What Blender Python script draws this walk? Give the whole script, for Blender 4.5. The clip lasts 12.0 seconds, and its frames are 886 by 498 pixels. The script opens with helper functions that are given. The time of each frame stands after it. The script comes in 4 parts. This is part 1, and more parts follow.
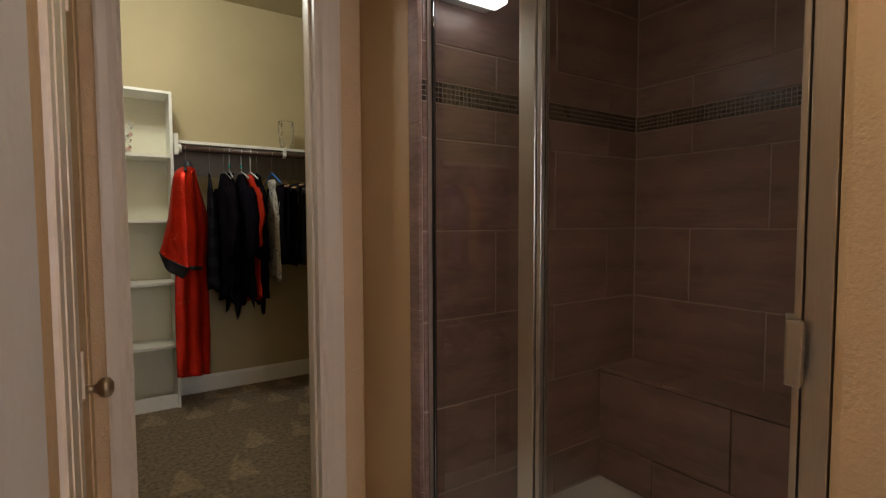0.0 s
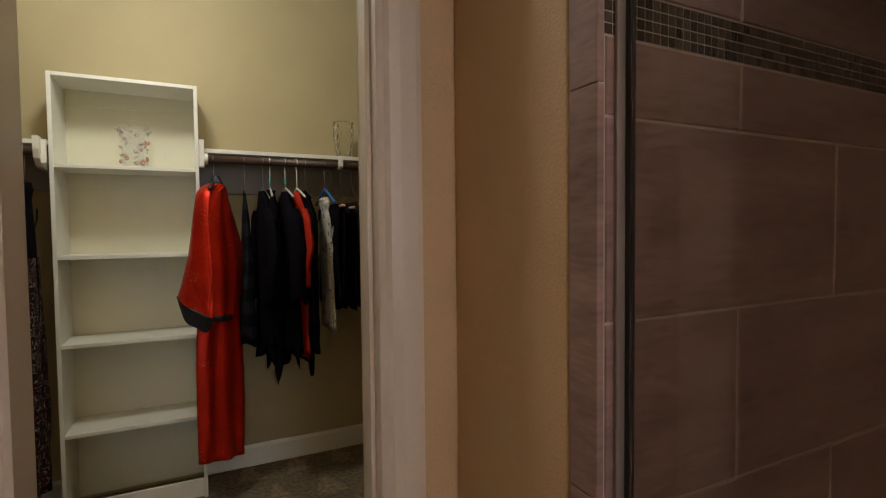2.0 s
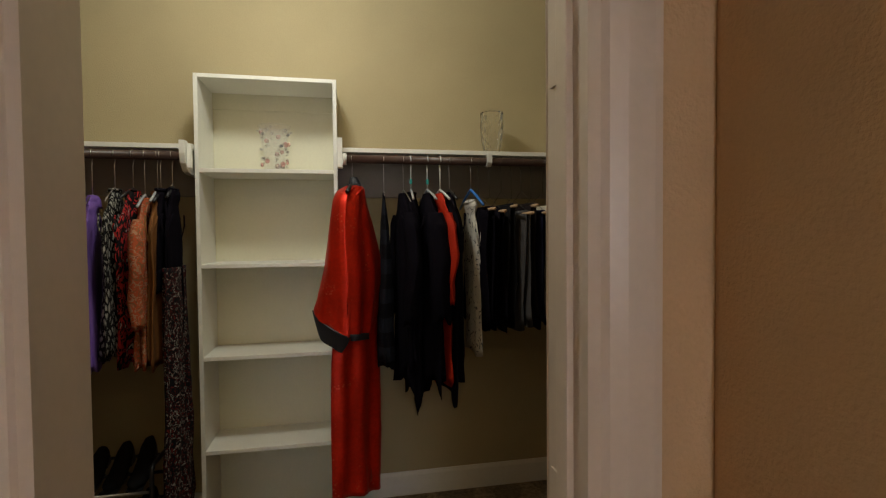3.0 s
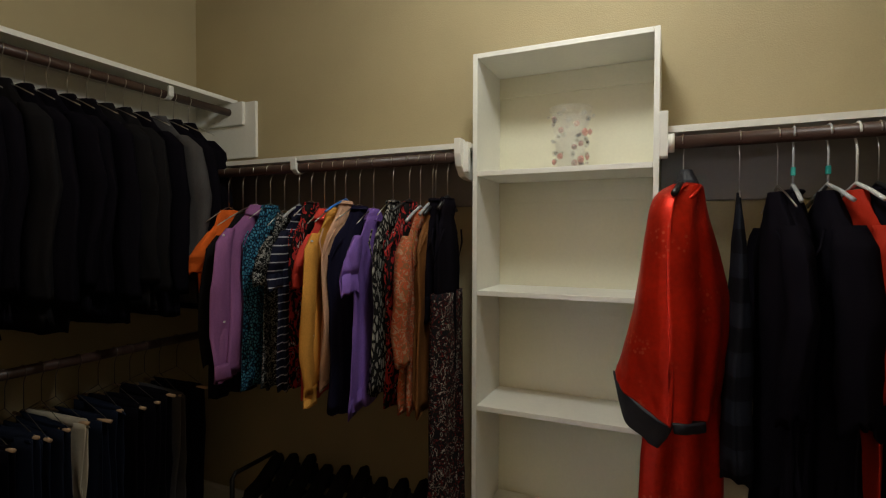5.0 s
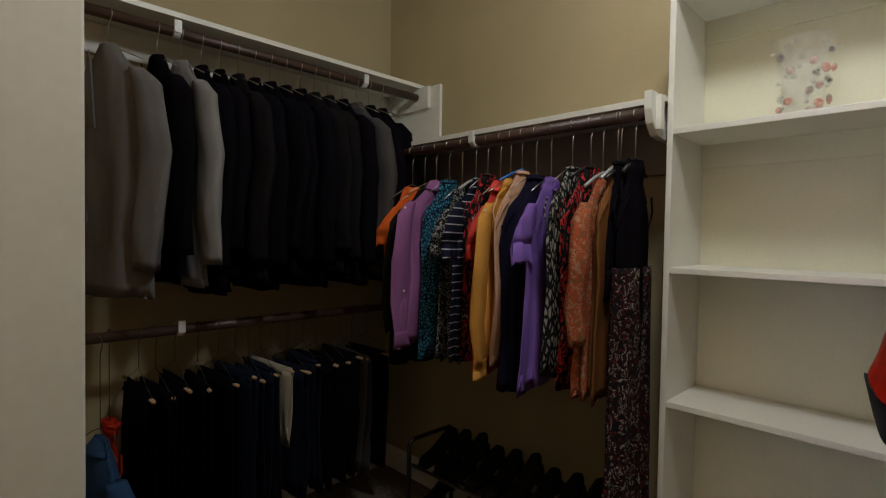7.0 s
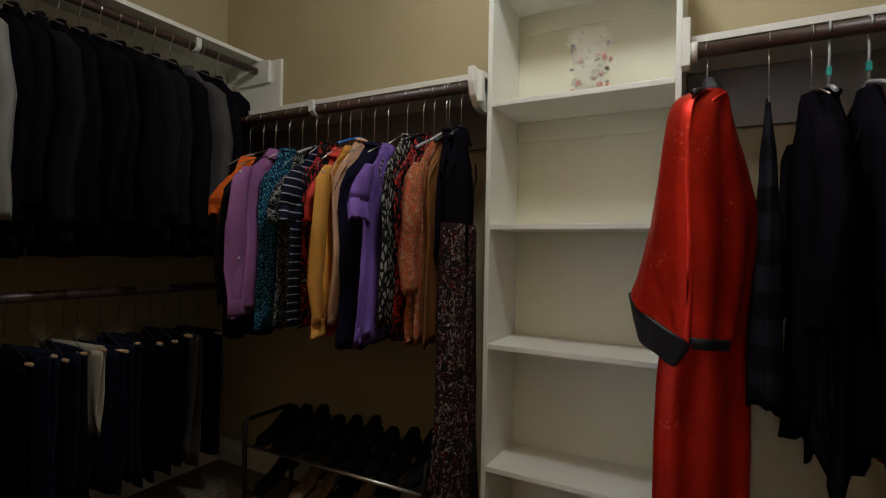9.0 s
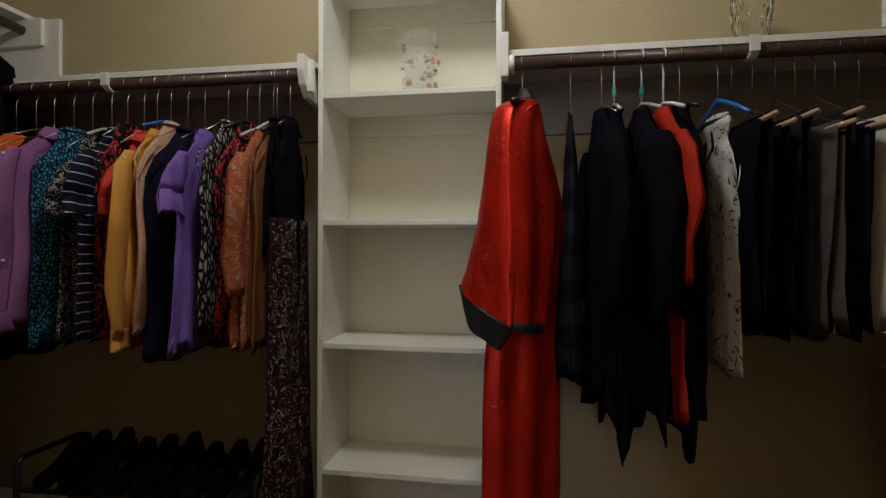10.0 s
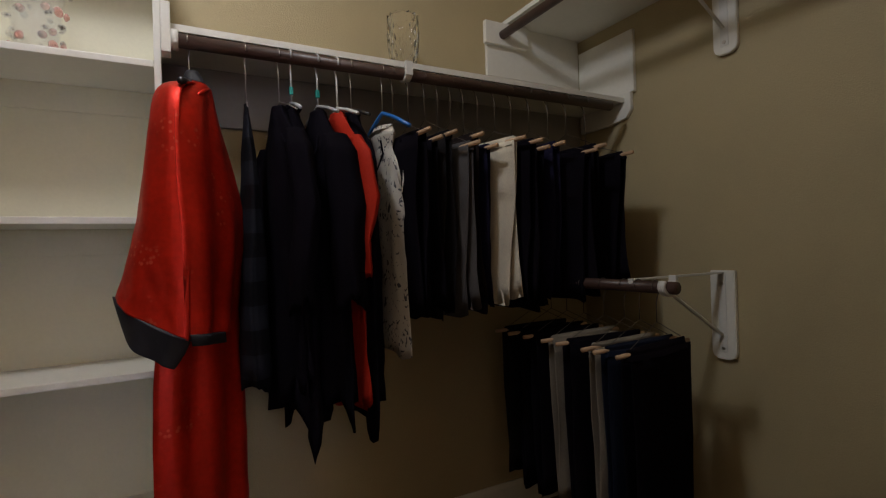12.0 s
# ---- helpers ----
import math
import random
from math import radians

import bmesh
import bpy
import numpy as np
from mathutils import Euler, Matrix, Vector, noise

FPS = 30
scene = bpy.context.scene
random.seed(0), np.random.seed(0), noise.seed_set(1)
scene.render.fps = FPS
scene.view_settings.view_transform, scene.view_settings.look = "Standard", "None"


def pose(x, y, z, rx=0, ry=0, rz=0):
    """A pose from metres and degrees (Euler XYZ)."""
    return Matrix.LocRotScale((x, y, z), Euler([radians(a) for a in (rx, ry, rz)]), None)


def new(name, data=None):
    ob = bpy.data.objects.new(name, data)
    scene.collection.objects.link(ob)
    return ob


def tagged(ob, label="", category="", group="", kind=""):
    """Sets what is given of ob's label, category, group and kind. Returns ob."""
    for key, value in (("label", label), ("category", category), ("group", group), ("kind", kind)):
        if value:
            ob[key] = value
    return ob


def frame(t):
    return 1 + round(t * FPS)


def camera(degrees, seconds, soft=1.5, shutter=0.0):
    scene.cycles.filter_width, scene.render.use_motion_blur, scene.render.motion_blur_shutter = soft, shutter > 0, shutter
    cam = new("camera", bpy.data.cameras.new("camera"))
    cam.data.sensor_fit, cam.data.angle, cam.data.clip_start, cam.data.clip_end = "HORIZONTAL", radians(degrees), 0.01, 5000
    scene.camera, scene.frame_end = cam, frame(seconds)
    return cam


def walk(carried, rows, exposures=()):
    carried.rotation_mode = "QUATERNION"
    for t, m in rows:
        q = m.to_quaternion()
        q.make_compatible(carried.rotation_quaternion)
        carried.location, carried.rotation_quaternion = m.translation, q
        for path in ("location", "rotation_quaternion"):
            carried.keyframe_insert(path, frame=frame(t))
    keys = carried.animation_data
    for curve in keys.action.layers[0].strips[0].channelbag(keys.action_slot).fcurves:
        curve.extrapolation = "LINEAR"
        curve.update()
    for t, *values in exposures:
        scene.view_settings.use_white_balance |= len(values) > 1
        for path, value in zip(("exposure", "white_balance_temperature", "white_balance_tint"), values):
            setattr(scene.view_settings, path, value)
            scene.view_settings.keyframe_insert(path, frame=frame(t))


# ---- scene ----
cam = camera(82.9, 12.0, soft=1.2)
# seconds, eye, (yaw, pitch, roll)
PATH = [
    (0, (0.000, 0.000, 1.357), (-33.78, -3.13, 0.22)),
    (0.5, (0.132, 0.199, 1.399), (-35.71, -2.33, 0.48)),
    (1, (0.205, 0.420, 1.423), (-35.56, -2.04, 0.49)),
    (1.5, (0.300, 0.732, 1.470), (-32.01, -2.12, 0.48)),
    (2, (0.377, 1.002, 1.488), (-26.38, -2.20, 0.60)),
    (2.5, (0.400, 1.233, 1.501), (-19.32, -2.10, 0.68)),
    (4.3, (0.510, 2.105, 1.547), (11.63, -1.32, -0.10)),
    (4.5, (0.487, 2.148, 1.561), (15.23, -1.46, -0.03)),
    (5, (0.441, 2.254, 1.582), (24.17, -1.35, -0.14)),
    (5.5, (0.401, 2.329, 1.574), (32.42, -1.16, -0.58)),
    (6, (0.389, 2.348, 1.551), (39.43, -1.39, -0.67)),
    (6.5, (0.387, 2.362, 1.522), (44.28, -1.49, -0.84)),
    (6.7, (0.398, 2.368, 1.504), (45.40, -1.53, -0.91)),
    (8.3, (0.504, 2.374, 1.311), (41.31, -0.47, -1.54)),
    (8.5, (0.509, 2.359, 1.298), (38.16, -0.29, -1.50)),
    (9, (0.512, 2.342, 1.275), (28.52, 0.14, -1.04)),
    (9.5, (0.513, 2.343, 1.269), (19.11, 0.17, -0.62)),
    (10, (0.483, 2.343, 1.275), (8.95, -0.13, -0.21)),
    (10.5, (0.482, 2.347, 1.261), (-1.38, 0.14, 0.18)),
    (11, (0.474, 2.359, 1.243), (-12.56, 0.57, 0.86)),
    (11.5, (0.447, 2.373, 1.252), (-21.79, 0.22, 1.47)),
    (12, (0.421, 2.387, 1.252), (-28.47, 0.13, 1.82)),
]
walk(cam, [(t, pose(*eye, 90 + turn[1], turn[2], turn[0])) for t, eye, turn in PATH], exposures=[(0.0, 0.0, 6700, 2), (2.5, 0.0, 6700, 2), (4.5, -0.03, 6450, 3), (6.0, 0.0, 6150, 6), (8.3, -0.05, 5980, 6), (10.0, -0.05, 5960, 7), (12.0, -0.05, 5980, 13)])

# ---- world and light ----
world = bpy.data.worlds.new("world")
world.use_nodes = True
scene.world = world
world.node_tree.nodes["Background"].inputs[0].default_value = (0.02, 0.02, 0.022, 1)
world.node_tree.nodes["Background"].inputs[1].default_value = 0.2


def area_lamp(name, m, sx, sy, watts, colour):
    data = bpy.data.lights.new(name, "AREA")
    data.shape, data.size, data.size_y, data.energy, data.color = "RECTANGLE", sx, sy, watts, colour
    ob = new(name, data)
    ob.matrix_world = m
    return ob


CLOSET_LAMP = (0.15, 3.27)
bulb = bpy.data.lights.new("closet_lamp_light", "POINT")
bulb.energy, bulb.color, bulb.shadow_soft_size = 36.0, (1.0, 0.99, 0.985), 0.13
new("closet_lamp_light", bulb).location = (*CLOSET_LAMP, 2.90)
area_lamp("bathroom_window_light", pose(0.40, -2.40, 1.7, 90, 0, 180), 0.9, 1.1, 31.0, (0.86, 0.84, 1.0))
area_lamp("bathroom_ceiling_light", pose(0.35, 0.2, 2.70), 0.35, 0.35, 12.5, (1.0, 0.79, 0.60))

# ---- materials ----
MATS = {}


def nodes_of(name):
    m = bpy.data.materials.new(name)
    m.use_nodes = True
    return m, m.node_tree.nodes, m.node_tree.links, m.node_tree.nodes["Principled BSDF"]


def grained(name, colour, rough=0.5, spread=0.12, scale=6.0, grain=120.0, bump=0.1, metal=0.0, stretch=(1, 1, 1), sheen=0.0, spec=0.5, dist=0.002):
    """Base colour varied at two scales, with a fine relief."""
    if name in MATS:
        return MATS[name]
    m, n, l, b = nodes_of(name)
    co, mp = n.new("ShaderNodeTexCoord"), n.new("ShaderNodeMapping")
    mp.inputs["Scale"].default_value = stretch
    l.new(co.outputs["Object"], mp.inputs["Vector"])
    big, fine = n.new("ShaderNodeTexNoise"), n.new("ShaderNodeTexNoise")
    big.inputs["Scale"].default_value, fine.inputs["Scale"].default_value = scale, grain
    big.inputs["Detail"].default_value = 4
    for t in (big, fine):
        l.new(mp.outputs[0], t.inputs["Vector"])
    mix = n.new("ShaderNodeMath")
    mix.operation = "MULTIPLY_ADD"
    l.new(fine.outputs["Fac"], mix.inputs[0])
    mix.inputs[1].default_value = 0.5
    l.new(big.outputs["Fac"], mix.inputs[2])
    ramp = n.new("ShaderNodeValToRGB")
    ramp.color_ramp.elements[0].position, ramp.color_ramp.elements[1].position = 0.45, 1.05
    ramp.color_ramp.elements[0].color = (*[c * (1 - spread) for c in colour], 1)
    ramp.color_ramp.elements[1].color = (*[min(1, c * (1 + spread)) for c in colour], 1)
    l.new(mix.outputs[0], ramp.inputs[0])
    l.new(ramp.outputs[0], b.inputs["Base Color"])
    bp = n.new("ShaderNodeBump")
    bp.inputs["Strength"].default_value, bp.inputs["Distance"].default_value = bump, dist
    l.new(fine.outputs["Fac"], bp.inputs["Height"])
    l.new(bp.outputs[0], b.inputs["Normal"])
    b.inputs["Roughness"].default_value, b.inputs["Metallic"].default_value = rough, metal
    b.inputs["Specular IOR Level"].default_value = spec
    b.inputs["Sheen Weight"].default_value = sheen
    MATS[name] = m
    return m


def fabric(name, colour, rough=0.9, spread=0.3, sheen=0.0, spec=0.06):
    return grained(name, colour, rough, spread, 9.0, 420.0, 0.25, 0.0, (1, 1, 0.35), sheen, spec, 0.001)


def printed(name, colours, scale=38.0, kind="blots", stretch=(1, 1, 1), rough=0.8):
    """Cloth with a printed pattern in several colours."""
    if name in MATS:
        return MATS[name]
    m, n, l, b = nodes_of(name)
    co, mp = n.new("ShaderNodeTexCoord"), n.new("ShaderNodeMapping")
    mp.inputs["Scale"].default_value = stretch
    l.new(co.outputs["Object"], mp.inputs["Vector"])
    if kind == "stripes":
        t = n.new("ShaderNodeTexWave")
        t.bands_direction = "Z"
        t.inputs["Scale"].default_value, t.inputs["Distortion"].default_value = scale, 1.2
        t.inputs["Detail Scale"].default_value = 0.4
        out = t.outputs["Fac"]
    elif kind == "cells":
        t = n.new("ShaderNodeTexVoronoi")
        t.feature = "DISTANCE_TO_EDGE"
        t.inputs["Scale"].default_value = scale
        mul = n.new("ShaderNodeMath")
        mul.operation = "MULTIPLY"
        mul.inputs[1].default_value = 3.0
        l.new(t.outputs["Distance"], mul.inputs[0])
        out = mul.outputs[0]
    else:
        t = n.new("ShaderNodeTexNoise")
        t.inputs["Scale"].default_value, t.inputs["Detail"].default_value, t.inputs["Distortion"].default_value = scale, 1.0, 1.5
        out = t.outputs["Fac"]
    l.new(mp.outputs[0], t.inputs["Vector"])
    ramp = n.new("ShaderNodeValToRGB")
    ramp.color_ramp.interpolation = "CONSTANT"
    while len(ramp.color_ramp.elements) < len(colours):
        ramp.color_ramp.elements.new(0.5)
    for e, (p, c) in zip(ramp.color_ramp.elements, colours):
        e.position, e.color = p, (*c, 1)
    l.new(out, ramp.inputs[0])
    l.new(ramp.outputs[0], b.inputs["Base Color"])
    b.inputs["Roughness"].default_value, b.inputs["Specular IOR Level"].default_value = rough, 0.08
    MATS[name] = m
    return m


def glass(name, colour=(1, 1, 1), rough=0.0, ior=1.45):
    m, n, l, b = nodes_of(name)
    b.inputs["Base Color"].default_value = (*colour, 1)
    b.inputs["Roughness"].default_value, b.inputs["IOR"].default_value = rough, ior
    b.inputs["Transmission Weight"].default_value = 1.0
    return m


def thin_glass(name, colour, clear, rough=0.08):
    """Thin glass that lets most light straight through."""
    m, n, l, b = nodes_of(name)
    b.inputs["Base Color"].default_value = (*colour, 1)
    b.inputs["Roughness"].default_value, b.inputs["Alpha"].default_value = rough, 1 - clear
    return m


def glow(name, colour, strength):
    m, n, l, b = nodes_of(name)
    b.inputs["Base Color"].default_value = (0.8, 0.8, 0.8, 1)
    b.inputs["Emission Color"].default_value = (*colour, 1)
    b.inputs["Emission Strength"].default_value = strength
    return m


PAINT = grained("yellow_wall_paint", (0.438, 0.366, 0.208), 0.75, 0.07, 2.2, 210.0, 0.35, dist=0.003)
BATH_PAINT = grained("tan_wall_paint", (0.60, 0.41, 0.235), 0.7, 0.07, 2.2, 130.0, 0.5, dist=0.004)
PALE_PAINT = grained("pale_wall_paint", (0.63, 0.62, 0.64), 0.7, 0.05, 2.2, 45.0, 0.3, dist=0.005)
CEIL = grained("ceiling_paint", (0.44, 0.37, 0.22), 0.8, 0.06, 3.0, 90.0, 0.6, dist=0.004)
WHITE = grained("white_shelf_paint", (0.80, 0.79, 0.72), 0.42, 0.05, 3.0, 60.0, 0.08)
TRIM = grained("cream_trim_paint", (0.66, 0.56, 0.46), 0.35, 0.05, 3.0, 60.0, 0.06)
CARPET = grained("beige_carpet", (0.29, 0.218, 0.138), 1.0, 0.6, 40.0, 330.0, 1.0, sheen=0.1, spec=0.05, dist=0.012)
TILE = grained("brown_stone_tile", (0.250, 0.153, 0.134), 0.30, 0.42, 3.0, 26.0, 0.08, stretch=(0.7, 0.7, 3.2), spec=0.5)
TILE_EDGE = grained("honed_stone_trim", (0.270, 0.172, 0.148), 0.65, 0.42, 3.0, 26.0, 0.08, stretch=(0.7, 0.7, 3.2), spec=0.25)
GROUT = grained("grey_grout", (0.44, 0.35, 0.30), 0.9, 0.1, 20.0, 300.0, 0.2)
MOSAIC = grained("brown_glass_mosaic", (0.065, 0.045, 0.036), 0.22, 0.5, 30.0, 60.0, 0.02)
def brushed(m):
    """Pale wedge-shaped vacuum strokes in the pile, some cells without one."""
    n, l = m.node_tree.nodes, m.node_tree.links
    b = n["Principled BSDF"]

    def calc(kind, a, c=0.0, d=None):
        q = n.new("ShaderNodeMath")
        q.operation = kind
        for k, v in enumerate((a, c) if d is None else (a, c, d)):
            if isinstance(v, (int, float)):
                q.inputs[k].default_value = v
            else:
                l.new(v, q.inputs[k])
        return q.outputs[0]

    co, sp, wob = n.new("ShaderNodeTexCoord"), n.new("ShaderNodeSeparateXYZ"), n.new("ShaderNodeTexNoise")
    wob.inputs["Scale"].default_value = 9.0
    l.new(co.outputs["Object"], wob.inputs["Vector"])
    l.new(co.outputs["Object"], sp.inputs[0])
    shift = calc("MULTIPLY", calc("SUBTRACT", wob.outputs["Fac"], 0.5), 0.35)
    v = calc("ADD", calc("MULTIPLY", sp.outputs[1], 2.9), shift)
    row = calc("FLOOR", v)
    u = calc("ADD", calc("MULTIPLY_ADD", sp.outputs[0], 3.6, calc("MULTIPLY", row, 0.43)), shift)
    cell = n.new("ShaderNodeCombineXYZ")
    l.new(calc("FLOOR", u), cell.inputs[0])
    l.new(row, cell.inputs[1])
    rnd_ = n.new("ShaderNodeTexWhiteNoise")
    l.new(cell.outputs[0], rnd_.inputs["Vector"])
    side = calc("MULTIPLY", calc("ABSOLUTE", calc("SUBTRACT", calc("FRACT", u), 0.5)), 2.6)
    edge = calc("SUBTRACT", calc("SUBTRACT", 0.92, calc("FRACT", v)), side)
    soft = n.new("ShaderNodeMapRange")
    soft.inputs[1].default_value, soft.inputs[2].default_value = 0.0, 0.16
    l.new(edge, soft.inputs[0])
    mask = calc("MULTIPLY", soft.outputs[0], calc("GREATER_THAN", rnd_.outputs["Value"], 0.38))
    rp = n.new("ShaderNodeValToRGB")
    rp.color_ramp.elements[0].color, rp.color_ramp.elements[1].color = (0.93, 0.93, 0.93, 1), (1.38, 1.36, 1.32, 1)
    l.new(mask, rp.inputs[0])
    mix = n.new("ShaderNodeMix")
    mix.data_type, mix.blend_type = "RGBA", "MULTIPLY"
    mix.inputs[0].default_value = 1.0
    l.new(b.inputs["Base Color"].links[0].from_socket, mix.inputs[6])
    l.new(rp.outputs[0], mix.inputs[7])
    l.new(mix.outputs[2], b.inputs["Base Color"])


brushed(CARPET)
PAN = grained("white_shower_pan", (0.62, 0.58, 0.56), 0.3, 0.04, 4.0, 80.0, 0.05)
STEEL = grained("brushed_steel", (0.62, 0.58, 0.53), 0.30, 0.10, 4.0, 300.0, 0.05, metal=1.0, stretch=(1, 1, 0.05))
# steel whose brown base colour stands in for the tile reflected in it
DULL_STEEL = grained("tile_reflecting_steel", (0.30, 0.235, 0.20), 0.55, 0.10, 4.0, 300.0, 0.05, metal=0.6)
BRONZE = grained("antique_bronze", (0.33, 0.25, 0.17), 0.32, 0.2, 10.0, 200.0, 0.03, metal=1.0)
BLACK_SEAL = grained("black_rubber_seal", (0.012, 0.011, 0.011), 0.6, 0.2)
ROD = grained("dark_brown_wood", (0.060, 0.032, 0.024), 0.42, 0.3, 8.0, 90.0, 0.08, stretch=(0.3, 0.3, 3))
WOODBAR = grained("pale_wood_bar", (0.46, 0.30, 0.17), 0.6, 0.2, 20.0, 200.0, 0.1)
WIRE = grained("steel_wire", (0.55, 0.53, 0.50), 0.3, 0.1, metal=1.0)
DARKWIRE = grained("dark_wire", (0.10, 0.085, 0.07), 0.4, 0.1, metal=0.6)
WPLASTIC = grained("white_plastic", (0.70, 0.70, 0.66), 0.35, 0.04)
BPLASTIC = grained("black_plastic", (0.014, 0.014, 0.015), 0.35, 0.2)
BLUEPLASTIC = grained("blue_plastic", (0.03, 0.16, 0.50), 0.3, 0.1)
CLEARPLASTIC = grained("grey_clear_plastic", (0.40, 0.41, 0.42), 0.2, 0.08)
TEALTAG = grained("teal_tag", (0.02, 0.30, 0.26), 0.5, 0.1)
GLASS = thin_glass("clear_glass", (0.90, 0.89, 0.84), 0.93)
CRYSTAL = glass("cut_crystal", (0.99, 0.99, 0.98), 0.02, 1.40)
SHOWERGLASS = glass("shower_glass", (0.86, 0.86, 0.85), 0.0, 1.38)
ROSE = thin_glass("pink_rose_glass", (0.95, 0.55, 0.46), 0.58, 0.15)
BUD = thin_glass("clear_bud_glass", (0.93, 0.91, 0.84), 0.91, 0.10)
LAMP = glow("lamp_diffuser", (1.0, 0.95, 0.82), 2.0)
COOL = glow("shower_lamp_diffuser", (0.92, 0.94, 1.0), 3.5)

BLACK = fabric("black_cloth", (0.0060, 0.0050, 0.0078), spec=0.02)
NIGHT = fabric("navy_cloth", (0.010, 0.009, 0.024))
CHARCOAL = fabric("charcoal_cloth", (0.011, 0.010, 0.011))
GREY = fabric("grey_wool", (0.075, 0.070, 0.070))
LIGHTGREY = fabric("light_grey_wool", (0.16, 0.152, 0.148))
PALEGREY = fabric("pale_grey_wool", (0.25, 0.24, 0.235))
GREIGE = fabric("grey_beige_cloth", (0.21, 0.185, 0.15))
CREAM = fabric("cream_cloth", (0.55, 0.50, 0.40))
BROWNBLACK = fabric("brown_black_cloth", (0.014, 0.010, 0.010))
JEANS = fabric("dark_denim", (0.011, 0.015, 0.030))
DENIM = fabric("blue_denim", (0.035, 0.080, 0.190))
# cleat grey, darkened so its colour holds the shade under the back shelves
GREYBOARD = grained("grey_shaded_cleat", (0.25, 0.228, 0.20), 0.5, 0.06, 3.0, 60.0, 0.08)
ORANGE = fabric("orange_cloth", (0.72, 0.13, 0.02))
MAUVE = fabric("mauve_cloth", (0.30, 0.12, 0.29), rough=0.7)
CORAL = fabric("coral_cloth", (0.60, 0.06, 0.045))
GOLD = fabric("golden_cloth", (0.62, 0.30, 0.06), rough=0.6)
PEACH = fabric("peach_cloth", (0.58, 0.34, 0.22), rough=0.6)
PURPLE = fabric("purple_cloth", (0.20, 0.11, 0.40), rough=0.5)
TAN = fabric("tan_satin", (0.20, 0.085, 0.028), rough=0.5)
REDCLOTH = fabric("red_cloth", (0.38, 0.024, 0.011), rough=0.6)
SATIN = grained("red_satin", (0.56, 0.016, 0.003), 0.44, 0.25, 7.0, 60.0, 0.25, metal=0.60, spec=0.5)


def sprays(m):
    """Scattered pale flower sprays woven into the satin."""
    n, l = m.node_tree.nodes, m.node_tree.links
    b = n["Principled BSDF"]
    co = n.new("ShaderNodeTexCoord")
    patch, petal = n.new("ShaderNodeTexNoise"), n.new("ShaderNodeTexVoronoi")
    patch.inputs["Scale"].default_value, petal.inputs["Scale"].default_value = 9.0, 60.0
    for t in (patch, petal):
        l.new(co.outputs["Object"], t.inputs["Vector"])
    r1, r2, mul = n.new("ShaderNodeValToRGB"), n.new("ShaderNodeValToRGB"), n.new("ShaderNodeMath")
    r1.color_ramp.elements[0].position, r1.color_ramp.elements[1].position = 0.575, 0.65
    r2.color_ramp.elements[0].position, r2.color_ramp.elements[1].position = 0.22, 0.38
    r2.color_ramp.elements[0].color, r2.color_ramp.elements[1].color = (1, 1, 1, 1), (0, 0, 0, 1)
    l.new(patch.outputs["Fac"], r1.inputs[0])
    l.new(petal.outputs["Distance"], r2.inputs[0])
    mul.operation = "MULTIPLY"
    l.new(r1.outputs[0], mul.inputs[0])
    l.new(r2.outputs[0], mul.inputs[1])
    mix = n.new("ShaderNodeMix")
    mix.data_type = "RGBA"
    old = b.inputs["Base Color"].links[0].from_socket
    l.new(mul.outputs[0], mix.inputs[0])
    l.new(old, mix.inputs[6])
    mix.inputs[7].default_value = (0.66, 0.095, 0.050, 1)
    l.new(mix.outputs[2], b.inputs["Base Color"])


sprays(SATIN)
BLACKSATIN = grained("black_satin", (0.010, 0.010, 0.015), 0.6, 0.2, 7.0, 90.0, 0.1)
TEALPRINT = printed("teal_print", [(0.0, (0.010, 0.012, 0.02)), (0.30, (0.014, 0.09, 0.18)), (0.62, (0.08, 0.26, 0.36))], 90.0, "cells", (1, 1, 0.7))
BWPRINT = printed("black_white_print", [(0.0, (0.012, 0.012, 0.012)), (0.55, (0.30, 0.29, 0.27))], 85.0)
STRIPES = printed("navy_stripes", [(0.0, (0.012, 0.013, 0.028)), (0.955, (0.42, 0.42, 0.46))], 9.5, "stripes")
BRICKPRINT = printed("black_ivory_dash_print", [(0.0, (0.012, 0.011, 0.011)), (0.46, (0.24, 0.23, 0.20)), (0.82, (0.36, 0.35, 0.31))], 50.0, "cells", (1.2, 1.2, 0.55))
REDPRINT = printed("red_black_white_print", [(0.0, (0.012, 0.010, 0.010)), (0.50, (0.42, 0.03, 0.03)), (0.60, (0.012, 0.010, 0.010)), (0.68, (0.46, 0.42, 0.38))], 30.0, "blots", (1, 1, 0.6))
ORANGEPRINT = printed("orange_print", [(0.0, (0.22, 0.10, 0.045)), (0.42, (0.40, 0.085, 0.035)), (0.55, (0.36, 0.21, 0.13)), (0.66, (0.26, 0.055, 0.03))], 40.0)
DRESSPRINT = printed("dark_floral_print", [(0.0, (0.010, 0.010, 0.012)), (0.49, (0.16, 0.018, 0.016)), (0.52, (0.010, 0.010, 0.012)), (0.60, (0.34, 0.31, 0.27)), (0.65, (0.012, 0.012, 0.014))], 40.0)
LACE = printed("white_lace_print", [(0.0, (0.60, 0.57, 0.51)), (0.62, (0.10, 0.10, 0.11))], 52.0, "blots", (1, 1, 0.7))
CHECK = printed("dark_band_print", [(0.0, (0.005, 0.005, 0.007)), (0.5, (0.013, 0.014, 0.020))], 2.2, "stripes")


